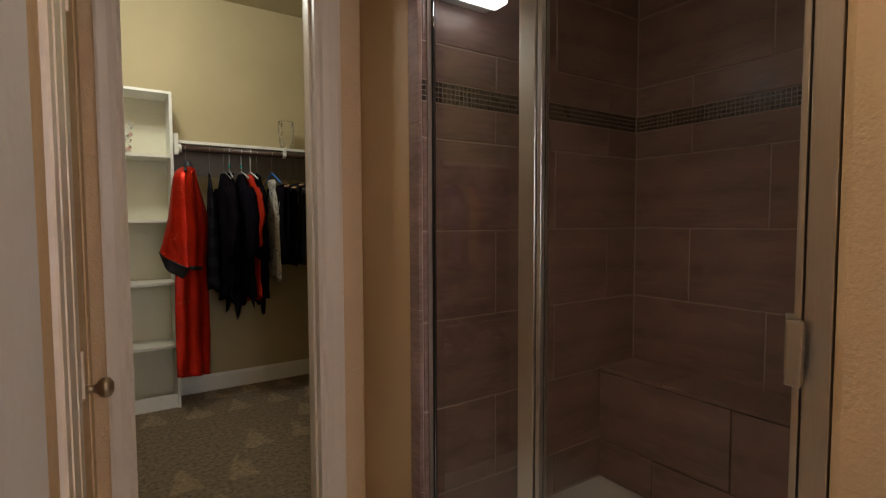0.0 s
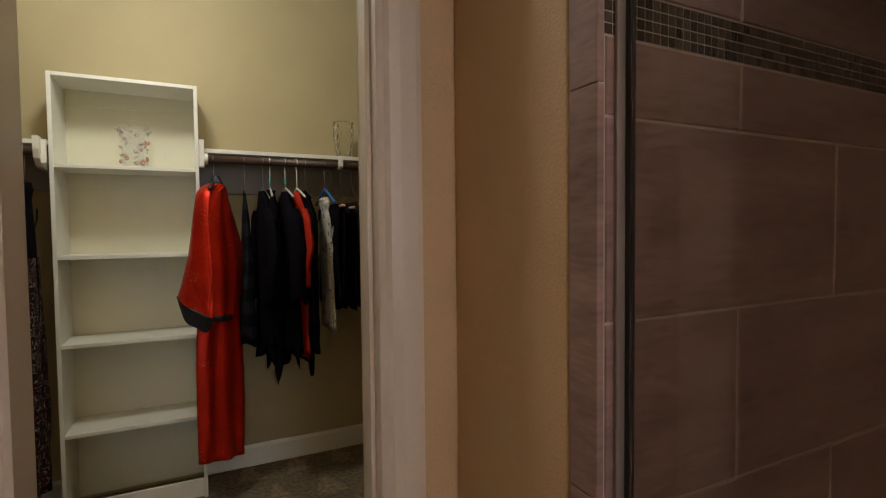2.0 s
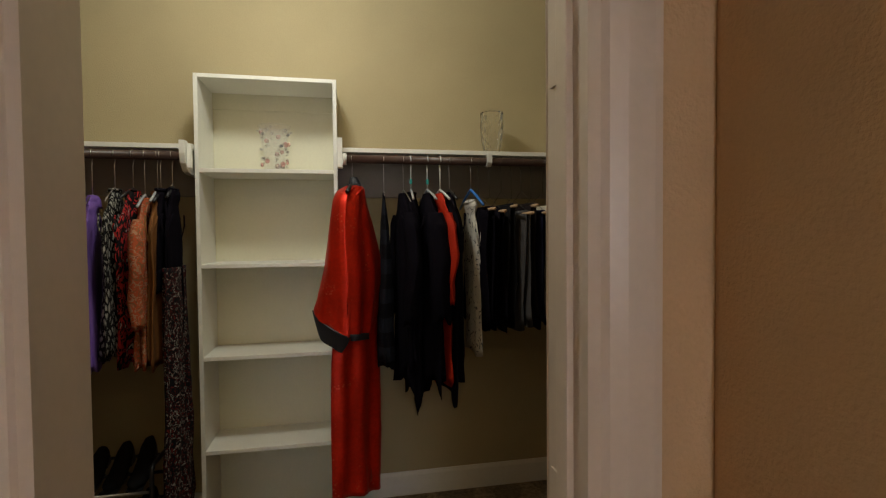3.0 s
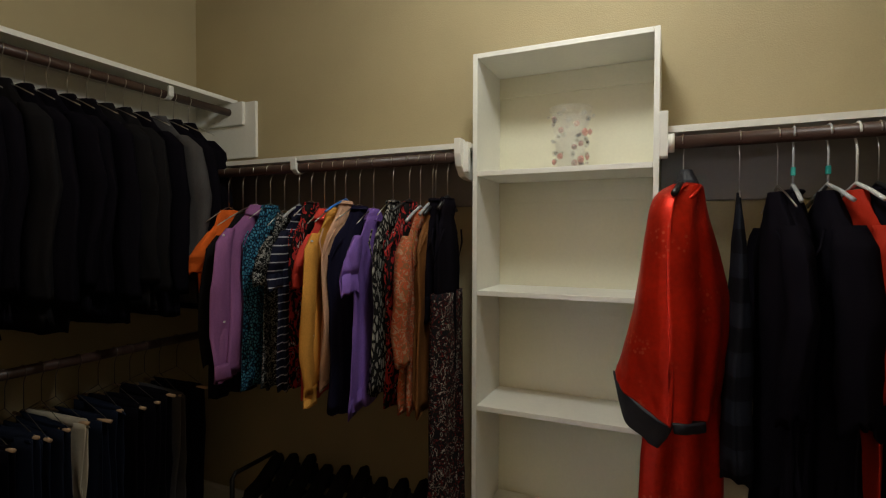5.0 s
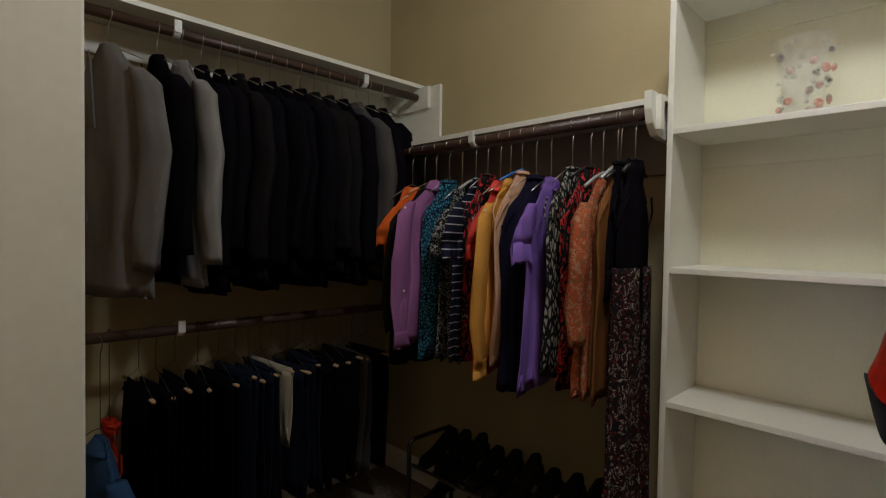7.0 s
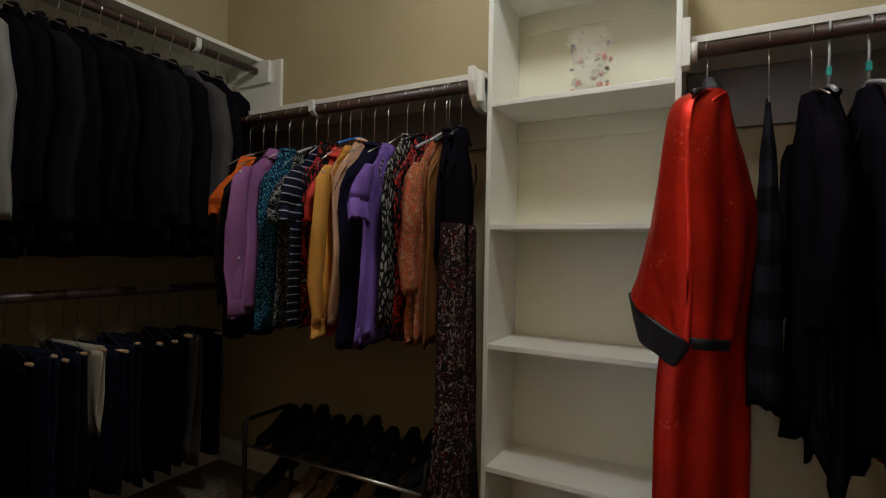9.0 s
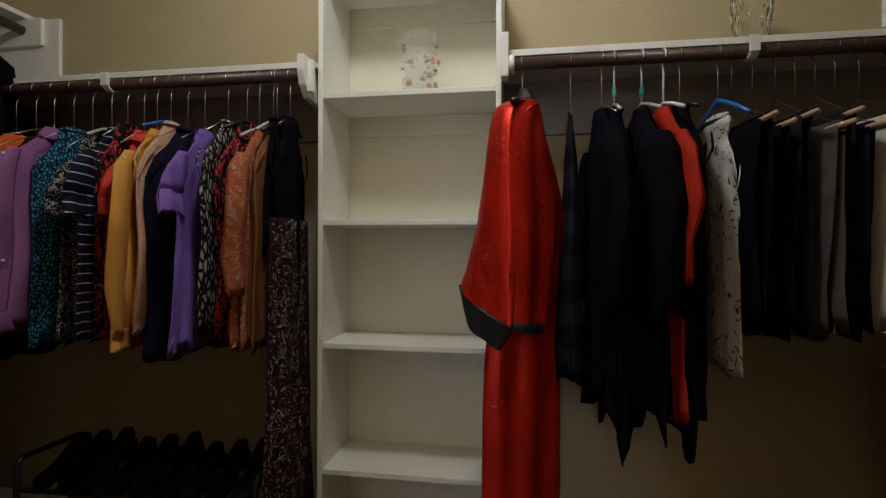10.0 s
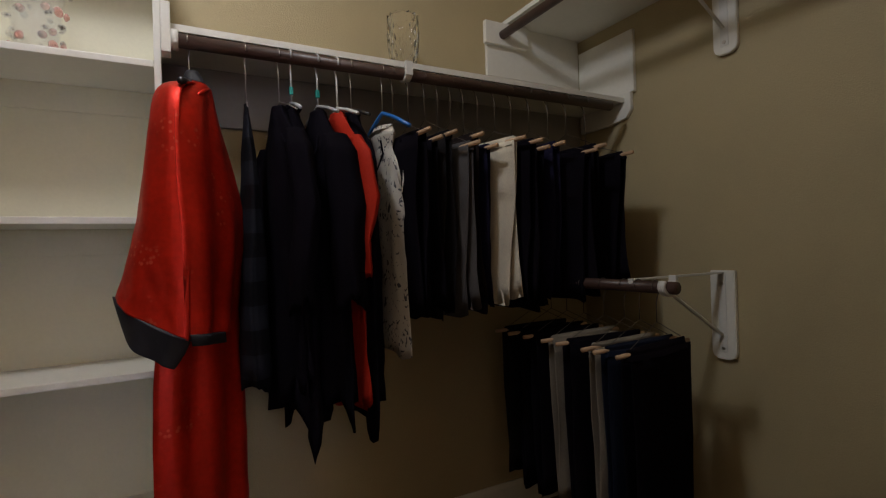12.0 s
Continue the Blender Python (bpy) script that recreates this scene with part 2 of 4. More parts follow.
# ---- mesh tools ----
def part(name, bm, material, parent=None, label="", smooth=False):
    me = bpy.data.meshes.new(name)
    bmesh.ops.recalc_face_normals(bm, faces=bm.faces)
    bm.to_mesh(me)
    bm.free()
    me.materials.append(material)
    if smooth:
        for p in me.polygons:
            p.use_smooth = True
    ob = new(name, me)
    if parent:
        ob.parent = parent
    if label:
        ob["label"] = label
    return ob


def box_bm(x0, x1, y0, y1, z0, z1, bevel=0.0, bm=None):
    bm = bm or bmesh.new()
    got = bmesh.ops.create_cube(bm, size=1.0, matrix=Matrix.Translation(((x0 + x1) / 2, (y0 + y1) / 2, (z0 + z1) / 2)) @ Matrix.Diagonal((x1 - x0, y1 - y0, z1 - z0, 1)))
    if bevel:
        es = list({e for v in got["verts"] for e in v.link_edges})
        bmesh.ops.bevel(bm, geom=es, offset=bevel, segments=2, affect="EDGES", profile=0.6)
    return bm


def tube_bm(points, r, n=8, bm=None):
    """A round tube along a line of points."""
    bm = bm or bmesh.new()
    pts = [Vector(p) for p in points]
    rings, side = [], None
    for i, p in enumerate(pts):
        d = (pts[min(i + 1, len(pts) - 1)] - pts[max(i - 1, 0)]).normalized()
        if side is None:
            side = d.orthogonal().normalized()
        side = (side - d * side.dot(d)).normalized()
        up = d.cross(side)
        rings.append([bm.verts.new(p + r * (math.cos(a) * side + math.sin(a) * up)) for a in [2 * math.pi * k / n for k in range(n)]])
    for a, b in zip(rings, rings[1:]):
        for k in range(n):
            bm.faces.new((a[k], a[(k + 1) % n], b[(k + 1) % n], b[k]))
    bm.faces.new(rings[0][::-1])
    bm.faces.new(rings[-1])
    return bm


def lathe_bm(profile, n=24, bm=None, centre=(0, 0, 0)):
    bm = bm or bmesh.new()
    rings = [[bm.verts.new((centre[0] + r * math.cos(2 * math.pi * k / n), centre[1] + r * math.sin(2 * math.pi * k / n), centre[2] + z)) for k in range(n)] for r, z in profile]
    for a, b in zip(rings, rings[1:]):
        for k in range(n):
            bm.faces.new((a[k], a[(k + 1) % n], b[(k + 1) % n], b[k]))
    return bm


def prism_bm(outline, axis, a, b, bevel=0.0):
    """An outline of two coordinates, pushed along an axis from a to b."""
    bm = bmesh.new()
    at = {"x": lambda p, q, s: (s, p, q), "y": lambda p, q, s: (p, s, q), "z": lambda p, q, s: (p, q, s)}[axis]
    ends = [[bm.verts.new(at(p, q, s)) for p, q in outline] for s in (a, b)]
    bm.faces.new(ends[0][::-1])
    bm.faces.new(ends[1])
    n = len(outline)
    for k in range(n):
        bm.faces.new((ends[0][k], ends[0][(k + 1) % n], ends[1][(k + 1) % n], ends[1][k]))
    if bevel:
        bmesh.ops.bevel(bm, geom=list(bm.edges), offset=bevel, segments=2, affect="EDGES")
    return bm


def loft_bm(rows, n=36, folds=5, depth=0.12, seed=0, hem=0.0, bm=None, sub=5, crease=0.013):
    """Hanging cloth: flat rings (cx, cy, z, half width, half thickness) from the top down, with thin edges, folds and creases, and an open hem."""
    bm = bm or bmesh.new()
    rnd = random.Random(seed)
    ph = [rnd.uniform(0, 6.28) for _ in range(6)]
    off = Vector((rnd.uniform(0, 50), rnd.uniform(0, 50), rnd.uniform(0, 50)))
    fine = []
    for r0, r1 in zip(rows, rows[1:]):
        for s in range(sub):
            u = s / sub
            fine.append([a + (b - a) * u for a, b in zip(r0, r1)])
    fine.append(list(rows[-1]))
    top, low = rows[0][2], rows[-1][2]
    cx, cy, z, ax, ay = fine[-1]
    tuck = min(0.07, 0.4 * (top - low))
    fine += [[cx, cy, z + 0.15 * tuck, ax * 0.96, ay * 0.82], [cx, cy, z + tuck, ax * 0.90, ay * 0.60]]
    rings = []
    for j, (cx, cy, z, ax, ay) in enumerate(fine):
        u = min(1.0, (top - z) / max(1e-6, top - low))
        if j >= len(fine) - 2:
            u = 1.0
        ring = []
        for k in range(n):
            a = 2 * math.pi * k / n
            ca, sa = math.cos(a), math.sin(a)
            thin = (0.55 + 0.45 * abs(sa)) if ax >= ay else 1.0
            slim = (0.55 + 0.45 * abs(ca)) if ax < ay else 1.0
            px = math.copysign(abs(ca) ** 0.8, ca) * slim
            py = math.copysign(abs(sa) ** (1.25 if ax >= ay else 0.8), sa) * thin
            f = 1 + depth * (0.25 + u) * (math.sin(folds * a + ph[0] + 1.5 * u) + 0.5 * math.sin((folds * 2 + 1) * a + ph[1] - 2 * u))
            x, y = cx + ax * px * (1 + 0.3 * (f - 1)), cy + ay * py * f
            q = noise.noise(Vector((x * 16, y * 16, z * 3.2)) + off) + 0.5 * noise.noise(Vector((x * 34, y * 34, z * 9.0 + x * 20)) + off)
            w = crease * q * (0.35 + 0.9 * u)
            swing = 0.014 * math.sin(3.4 * u + ph[5]) * u
            dz = hem * u ** 5 * (math.sin(2 * a + ph[3]) + 0.6 * math.sin(5 * a + ph[4]))
            if ax >= ay:
                ring.append(bm.verts.new((x + 0.4 * w + swing, y + w + 0.5 * swing, z + dz)))
            else:
                ring.append(bm.verts.new((x + w + 0.5 * swing, y + 0.4 * w + swing, z + dz)))
        rings.append(ring)
    for a, b in zip(rings, rings[1:]):
        for k in range(n):
            bm.faces.new((a[k], a[(k + 1) % n], b[(k + 1) % n], b[k]))
    bm.faces.new(rings[0][::-1])
    bm.faces.new(rings[-1])
    return bm


def thing(name, label, category, group="", at=None, kind=""):
    ob = new(name)
    ob.empty_display_size = 0.05
    if at:
        ob.matrix_basis = at
    return tagged(ob, label, category, group, kind)


def structure(name, bm, material, label, category, smooth=False):
    return tagged(part(name, bm, material, None, "", smooth), label, category, "", "structure")


# ---- structure ----
XL, XR, YB, YD, TOP = -2.10, 2.35, 4.37, 2.31, 3.12
SY, SX = 1.655, 2.34
structure("floor", box_bm(XL - 0.12, XR + 0.12, YD - 0.12, YB + 0.12, -0.10, 0.0), CARPET, "beige cut-pile carpet with brushed vacuum marks", "carpet")
structure("floor_bathroom", box_bm(-1.62, 2.47, -2.62, YD - 0.124, -0.10, -0.004), PAN, "pale tiled bathroom floor", "floor")
structure("ceiling", box_bm(XL - 0.12, XR + 0.12, YD - 0.12, YB + 0.12, TOP, TOP + 0.1), CEIL, "cream painted closet ceiling", "ceiling")
structure("ceiling_bathroom", box_bm(-1.62, 2.47, -2.62, YD - 0.124, 2.75, 2.85), CEIL, "cream painted bathroom ceiling", "ceiling")
structure("wall_back", box_bm(XL - 0.12, XR + 0.12, YB, YB + 0.12, 0, TOP), PAINT, "yellow painted back wall of the closet", "wall")
structure("wall_left", box_bm(XL - 0.12, XL, YD, YB, 0, TOP), PAINT, "yellow painted closet wall behind the jackets", "wall")
structure("wall_right", box_bm(XR, XR + 0.12, YD, YB, 0, TOP), PAINT, "yellow painted closet wall with two brackets", "wall")
DX0, DX1, DTOP = 0.064, 0.783, 2.44
structure("wall_door_west", box_bm(XL - 0.12, DX0 - 0.02, YD - 0.12, YD, 0, TOP), BATH_PAINT, "painted wall beside the closet doorway", "wall")
structure("wall_door_east", box_bm(DX1 + 0.02, XR + 0.12, YD - 0.12, YD, 0, TOP), BATH_PAINT, "painted wall beside the closet doorway", "wall")
structure("wall_door_head", box_bm(DX0 - 0.02, DX1 + 0.02, YD - 0.12, YD, DTOP + 0.02, TOP), BATH_PAINT, "painted wall above the closet doorway", "wall")
structure("partition", box_bm(-0.46, -0.41, YD, 2.505, 0, TOP, 0.004), WHITE, "white painted end panel beside the doorway", "panel")

# bathroom shell
structure("wall_bath_return", box_bm(1.0, 1.06, 1.727, YD - 0.12, 0, 2.75, 0.018), BATH_PAINT, "tan textured wall with a rounded corner", "wall", True)
structure("wall_bath_east", box_bm(1.02, 1.16, -2.5, 0.335, 0, 2.75, 0.018), BATH_PAINT, "tan textured wall beside the shower door", "wall")
structure("wall_bath_west", box_bm(-0.23, -0.062, 0.56, 0.80, 0, 2.75), BATH_PAINT, "tan textured wall beside a door", "wall")
structure("wall_bath_west_head", box_bm(-0.23, -0.062, 0.80, 1.96, 2.46, 2.75), BATH_PAINT, "tan wall above a door", "wall")
structure("wall_bath_west_end", box_bm(-0.23, -0.062, 1.96, YD - 0.12, 0, 2.75), BATH_PAINT, "tan textured wall beside a door", "wall")
structure("wall_corner", box_bm(-0.40, -0.050, 0.30, 0.56, 0, 2.75, 0.012), PALE_PAINT, "pale textured wall with a rounded corner", "wall")
structure("wall_bath_link", box_bm(-1.5, -0.23, 0.562, 0.80, 0, 2.75), BATH_PAINT, "tan bathroom wall", "wall")
structure("wall_bath_far", box_bm(-1.62, -1.5, -2.5, 0.80, 0, 2.75), BATH_PAINT, "tan bathroom wall", "wall")
structure("wall_bath_south", box_bm(-1.62, 1.16, -2.62, -2.5, 0, 2.75), BATH_PAINT, "tan bathroom wall", "wall")
structure("wall_shower_south", box_bm(1.16, SX + 0.12, 0.20, 0.32, 0, 2.75), TILE, "brown tiled shower wall", "wall")


def baseboard(name, bm):
    structure(name, bm, WHITE, "white painted baseboard", "baseboard")


baseboard("baseboard", prism_bm([(YB - 0.016, 0.0), (YB, 0.0), (YB, 0.135), (YB - 0.008, 0.135), (YB - 0.016, 0.115)], "x", XL + 0.02, -0.255))
baseboard("baseboard", prism_bm([(YB - 0.016, 0.0), (YB, 0.0), (YB, 0.135), (YB - 0.008, 0.135), (YB - 0.016, 0.115)], "x", 0.413, XR - 0.02))
baseboard("baseboard", prism_bm([(XR - 0.016, 0.0), (XR, 0.0), (XR, 0.135), (XR - 0.008, 0.135), (XR - 0.016, 0.115)], "y", YD, YB - 0.02))
baseboard("baseboard", prism_bm([(XL + 0.016, 0.0), (XL, 0.0), (XL, 0.135), (XL + 0.008, 0.135), (XL + 0.016, 0.115)], "y", YD, YB - 0.02))

# closet doorway: jambs, stop, moulded casing
CASING = [(0.0, 0.0), (0.0, 0.012), (0.016, 0.020), (0.034, 0.014), (0.060, 0.022), (0.100, 0.026), (0.114, 0.024), (0.114, 0.0)]


def casing(name, x, side, y, out, z1):
    structure(name, prism_bm([(x + side * a, y + out * b) for a, b in CASING], "z", 0, z1), TRIM, "cream moulded door casing", "trim")


for x, side in ((DX0, -1), (DX1, 1)):
    if side > 0:
        casing("trim", x, side, YD - 0.12, -1, DTOP + 0.09)
    else:
        structure("trim", prism_bm([(x - 0.72 * q, YD - 0.12 - w) for q, w in CASING], "z", 0, DTOP + 0.09), TRIM, "cream moulded door casing", "trim")
    casing("trim", x, side, YD, 1, DTOP + 0.09)
structure("trim", prism_bm([(YD - 0.12 - b, DTOP + a) for a, b in CASING], "x", DX0 - 0.002, DX1 + 0.002), TRIM, "cream moulded head casing", "trim")
structure("door_jamb", box_bm(DX0 - 0.02, DX0, YD - 0.121, YD + 0.001, 0, DTOP), TRIM, "cream painted door jamb", "jamb")
jamb = structure("door_jamb", box_bm(DX1, DX1 + 0.02, YD - 0.121, YD + 0.001, 0, DTOP), TRIM, "cream painted door jamb with painted hinge leaves", "jamb")
part("stop", box_bm(DX1 - 0.012, DX1, YD - 0.085, YD - 0.045, 0, DTOP, 0.002), TRIM, jamb)
for z in (0.33, 1.06, 1.80):
    part("hinge", box_bm(DX1 - 0.004, DX1 - 0.0005, YD - 0.040, YD - 0.004, z - 0.046, z + 0.046, 0.001), TRIM, jamb)

# closet door, swung far back into the closet
door = thing("closet_door", "cream painted panel door swung wide open", "door", "", pose(DX1 - 0.012, YD + 0.012, 0, 0, 0, 33.5))
door["kind"] = "structure"
part("slab", box_bm(0.01, 0.70, -0.036, -0.001, 0.012, DTOP - 0.01, 0.003), TRIM, door)
for z0, z1 in ((0.20, 1.00), (1.15, 2.25)):
    for x0, x1 in ((0.11, 0.33), (0.40, 0.62)):
        part("panel", box_bm(x0, x1, -0.002, 0.004, z0, z1, 0.004), TRIM, door)

# closed side door in the bathroom, with casing, hinges and knob
side_door = thing("side_door", "closed tan door with cream casing and antique bronze knob", "door")
side_door["kind"] = "structure"
part("slab", box_bm(-0.100, -0.066, 1.192, 1.925, 0.01, 2.42, 0.002), BATH_PAINT, side_door)
part("frame", box_bm(-0.23, -0.062, 1.927, 1.958, 0.0, 2.46), BATH_PAINT, side_door)
part("frame", box_bm(-0.23, -0.052, 0.802, 1.19, 0.0, 2.46, 0.004), TRIM, side_door)
for y in (0.86, 1.04):
    part("moulding", box_bm(-0.0525, -0.0495, y, y + 0.11, 0.0, 2.46, 0.001), TRIM, side_door)
for z in (0.33, 1.06, 1.80):
    part("hinge", tube_bm([(-0.051, 1.194, z - 0.046), (-0.051, 1.194, z + 0.046)], 0.005, 8), TRIM, side_door)
bm = bmesh.new()
prof = [(0.0, 0.0), (0.030, 0.0), (0.030, 0.006), (0.013, 0.010), (0.011, 0.030), (0.016, 0.036), (0.026, 0.044), (0.0295, 0.056), (0.026, 0.068), (0.014, 0.076), (0.0, 0.077)]
lathe_bm(prof, 24, bm)
bmesh.ops.transform(bm, matrix=pose(-0.066, 1.50, 0.945, 0, 90, 0) @ Matrix.Scale(0.88, 4), verts=bm.verts)
part("knob", bm, BRONZE, side_door, "antique bronze door knob", True)

# bathroom window behind the walk
win = structure("window_1", box_bm(-0.10, 0.90, -2.50, -2.46, 1.05, 2.35, 0.004), TRIM, "white framed frosted bathroom window", "window")
part("pane", box_bm(-0.04, 0.84, -2.458, -2.452, 1.11, 2.29), glow("frosted_window_glass", (0.80, 0.90, 1.0), 0.8), win)


def ceiling_lamp(x, y, z, r, label):
    ob = thing("ceiling_light", label, "ceiling light", "", pose(x, y, z))
    part("rim", lathe_bm([(r * 0.9, 0.0), (r, -0.004), (r, -0.022), (r * 0.92, -0.026), (r * 0.92, 0.0)], 32), WPLASTIC, ob, "", True)
    part("diffuser", lathe_bm([(r * 0.9, -0.02), (r * 0.86, -0.045), (r * 0.65, -0.066), (r * 0.3, -0.078), (0.001, -0.080)], 32), LAMP, ob, "", True)


ceiling_lamp(*CLOSET_LAMP, TOP, 0.15, "round frosted ceiling light in the closet")
ceiling_lamp(0.35, 0.2, 2.75, 0.15, "round frosted ceiling light in the bathroom")

# ---- shower ----
structure("wall_shower_north", box_bm(1.013, SX + 0.12, SY + 0.003, 1.726, 0, 2.75), GROUT, "grouted backing of the shower wall", "wall")
sh_n = scene.objects["wall_shower_north"]
structure("wall_shower_east", box_bm(SX + 0.003, SX + 0.12, 0.32, SY + 0.002, 0, 2.75), GROUT, "grouted backing of the shower wall", "wall")
sh_e = scene.objects["wall_shower_east"]
structure("shower_floor", box_bm(1.06, SX, 0.32, SY, 0.0, 0.045, 0.006), PAN, "white shower pan", "shower pan")
structure("shower_curb", box_bm(0.99, 1.10, 0.335, SY - 0.002, 0.0, 0.11, 0.006), TILE, "brown tiled shower curb", "curb")
jamb_tile = structure("trim", box_bm(1.0, 1.012, SY + 0.002, 1.726, 0, 2.75), GROUT, "grouted edge of the shower opening", "trim")

TILE_MESH = {}


def tile(w, h, d, parent, m, material, key):
    """One bevelled tile: w along local x, h along z, its face towards -y."""
    k = (round(w, 3), round(h, 3), key)
    if k not in TILE_MESH:
        b = 0.0025
        bm = bmesh.new()
        back = [bm.verts.new(p) for p in ((0, 0, 0), (w, 0, 0), (w, 0, h), (0, 0, h))]
        mid = [bm.verts.new((x, -d + b, z)) for x, z in ((0, 0), (w, 0), (w, h), (0, h))]
        top = [bm.verts.new((x, -d, z)) for x, z in ((b, b), (w - b, b), (w - b, h - b), (b, h - b))]
        for a, c in ((back, mid), (mid, top)):
            for i in range(4):
                bm.faces.new((a[i], a[(i + 1) % 4], c[(i + 1) % 4], c[i]))
        bm.faces.new(top)
        me = bpy.data.meshes.new("tile")
        bmesh.ops.recalc_face_normals(bm, faces=bm.faces)
        bm.to_mesh(me)
        bm.free()
        me.materials.append(material)
        TILE_MESH[k] = me
    ob = new("tile", TILE_MESH[k])
    ob.parent = parent
    ob.matrix_basis = m


def tile_wall(parent, m, width, zs, length, offsets, gap=0.005):
    for i, (z0, z1) in enumerate(zip(zs, zs[1:])):
        x = -offsets[i % len(offsets)]
        while x < width:
            a, c = max(0, x), min(width, x + length)
            if c - a > 0.03:
                tile(c - a - gap, z1 - z0 - gap, 0.012, parent, m @ pose(a + gap / 2, 0, z0 + gap / 2), TILE, "stone")
            x += length


BAND0, BAND1 = 1.819, 1.900
ROWS_Z = [0.05, 0.248, 0.605, 0.962, 1.320, 1.681, BAND0]
UP_Z = [BAND1, 2.045, 2.402, 2.75]
LONG = 0.731
north = pose(1.013, SY + 0.012, 0)
east = pose(SX + 0.012, SY, 0, 0, 0, -90)
for parent, m, w, off in ((sh_n, north, SX - 1.013, (LONG - 0.37, LONG - 0.727)), (sh_e, east, SY - 0.33, (LONG - 0.302, LONG - 0.650))):
    near, far = off
    tile_wall(parent, m, w, ROWS_Z, LONG, (far, near))
    tile_wall(parent, m, w, UP_Z, LONG, (near, far))


def mosaic(parent, m, width):
    """Four rows of small glass tiles in one band."""
    bm = bmesh.new()
    s, n = 0.0200, int(width / 0.0200)
    for i in range(n):
        for j in range(4):
            x, z, d = i * s, BAND0 + 0.001 + j * s, 0.0105
            vs = [bm.verts.new(p) for p in ((x + 0.001, -d, z + 0.001), (x + s - 0.002, -d, z + 0.001), (x + s - 0.002, -d, z + s - 0.002), (x + 0.001, -d, z + s - 0.002))]
            bk = [bm.verts.new((v.co.x, 0, v.co.z)) for v in vs]
            bm.faces.new(vs)
            for q in range(4):
                bm.faces.new((vs[q], vs[(q + 1) % 4], bk[(q + 1) % 4], bk[q]))
    ob = part("mosaic_band", bm, MOSAIC, parent, "brown glass mosaic band")
    ob["kind"] = "stuff"
    ob.matrix_basis = m


m_, n_, l_, b_ = MOSAIC, MOSAIC.node_tree.nodes, MOSAIC.node_tree.links, MOSAIC.node_tree.nodes["Principled BSDF"]
geo = n_.new("ShaderNodeNewGeometry")
rmp = n_.new("ShaderNodeValToRGB")
rmp.color_ramp.elements[0].color, rmp.color_ramp.elements[1].color = (0.020, 0.013, 0.011, 1), (0.10, 0.070, 0.058, 1)
l_.new(geo.outputs["Random Per Island"], rmp.inputs[0])
l_.new(rmp.outputs[0], b_.inputs["Base Color"])
mosaic(sh_n, north, SX - 1.013)
mosaic(sh_e, east, SY - 0.33)

BX = 2.062
bench = structure("shower_bench", box_bm(BX + 0.013, SX - 0.002, 0.325, SY - 0.002, 0.046, 0.60), GROUT, "brown tiled shower bench", "bench")
front = pose(BX + 0.012, SY - 0.004, 0, 0, 0, -90)
tile_wall(bench, front, SY - 0.34, [0.05, 0.248, 0.598], LONG, (LONG - 0.302, LONG - 0.650))
for a, c in ((0.33, 0.60), (0.604, 1.30), (1.304, SY - 0.006)):
    part("bench_slab", box_bm(BX - 0.008, SX - 0.004, a, c, 0.601, 0.622, 0.004), TILE, bench)
for a, c in ((0.0, 0.282), (0.284, 1.010), (1.012, 1.735), (1.737, 2.402), (2.404, 2.75)):
    part("tile", box_bm(0.995, 1.0115, SY, 1.7265, a, c, 0.003), TILE_EDGE, jamb_tile)

enclosure = thing("shower_enclosure", "framed clear glass shower enclosure with brushed steel posts", "shower enclosure")
GX = 1.055
for y0, y1 in ((1.068, 1.135), (0.385, 0.398), (0.338, 0.382)):
    part("post", box_bm(GX - 0.022, GX + 0.022, y0, y1, 0.112, 2.36, 0.003), STEEL, enclosure, "brushed steel post")
part("post", box_bm(GX - 0.018, GX + 0.018, 1.046, 1.062, 0.112, 2.36, 0.002), STEEL, enclosure, "brushed steel post")
part("seal", box_bm(GX - 0.014, GX + 0.014, 1.0625, 1.0675, 0.112, 2.36), BLACK_SEAL, enclosure, "black rubber seal")
part("post", box_bm(GX - 0.022, GX + 0.004, 1.6465, SY - 0.001, 0.112, 2.36, 0.002), DULL_STEEL, enclosure, "brushed steel wall channel")
part("seal", box_bm(GX - 0.004, GX + 0.010, 1.634, 1.6455, 0.112, 2.36), BLACK_SEAL, enclosure, "black rubber seal")
part("rail", box_bm(GX - 0.022, GX + 0.022, 0.384, SY - 0.001, 2.362, 2.40, 0.003), STEEL, enclosure, "brushed steel header")
part("rail", box_bm(GX - 0.022, GX + 0.022, 0.384, SY - 0.001, 0.1125, 0.14, 0.003), STEEL, enclosure, "brushed steel sill")
for y0, y1 in ((1.136, 1.6335), (0.399, 1.045)):
    p = part("pane", box_bm(GX - 0.003, GX + 0.003, y0, y1, 0.141, 2.361), SHOWERGLASS, enclosure, "clear glass pane")
    p.visible_shadow = False
for x in (GX - 0.045, GX + 0.030):
    part("handle", box_bm(x - 0.006, x + 0.006, 0.372 if x < GX else 0.405, 0.400 if x < GX else 0.430, 1.06, 1.18, 0.004), STEEL, enclosure, "brushed steel door pull")
part("handle_mount", box_bm(GX - 0.045, GX + 0.03, 0.386, 0.396, 1.10, 1.14, 0.002), STEEL, enclosure)

fixture = thing("shower_light", "small white glowing wall light in the shower", "wall light")
part("housing", box_bm(1.08, 1.32, SY - 0.07, SY - 0.002, 2.205, 2.285, 0.006), WPLASTIC, fixture)
part("diffuser", box_bm(1.085, 1.315, SY - 0.15, SY - 0.0705, 2.192, 2.27, 0.008), COOL, fixture)

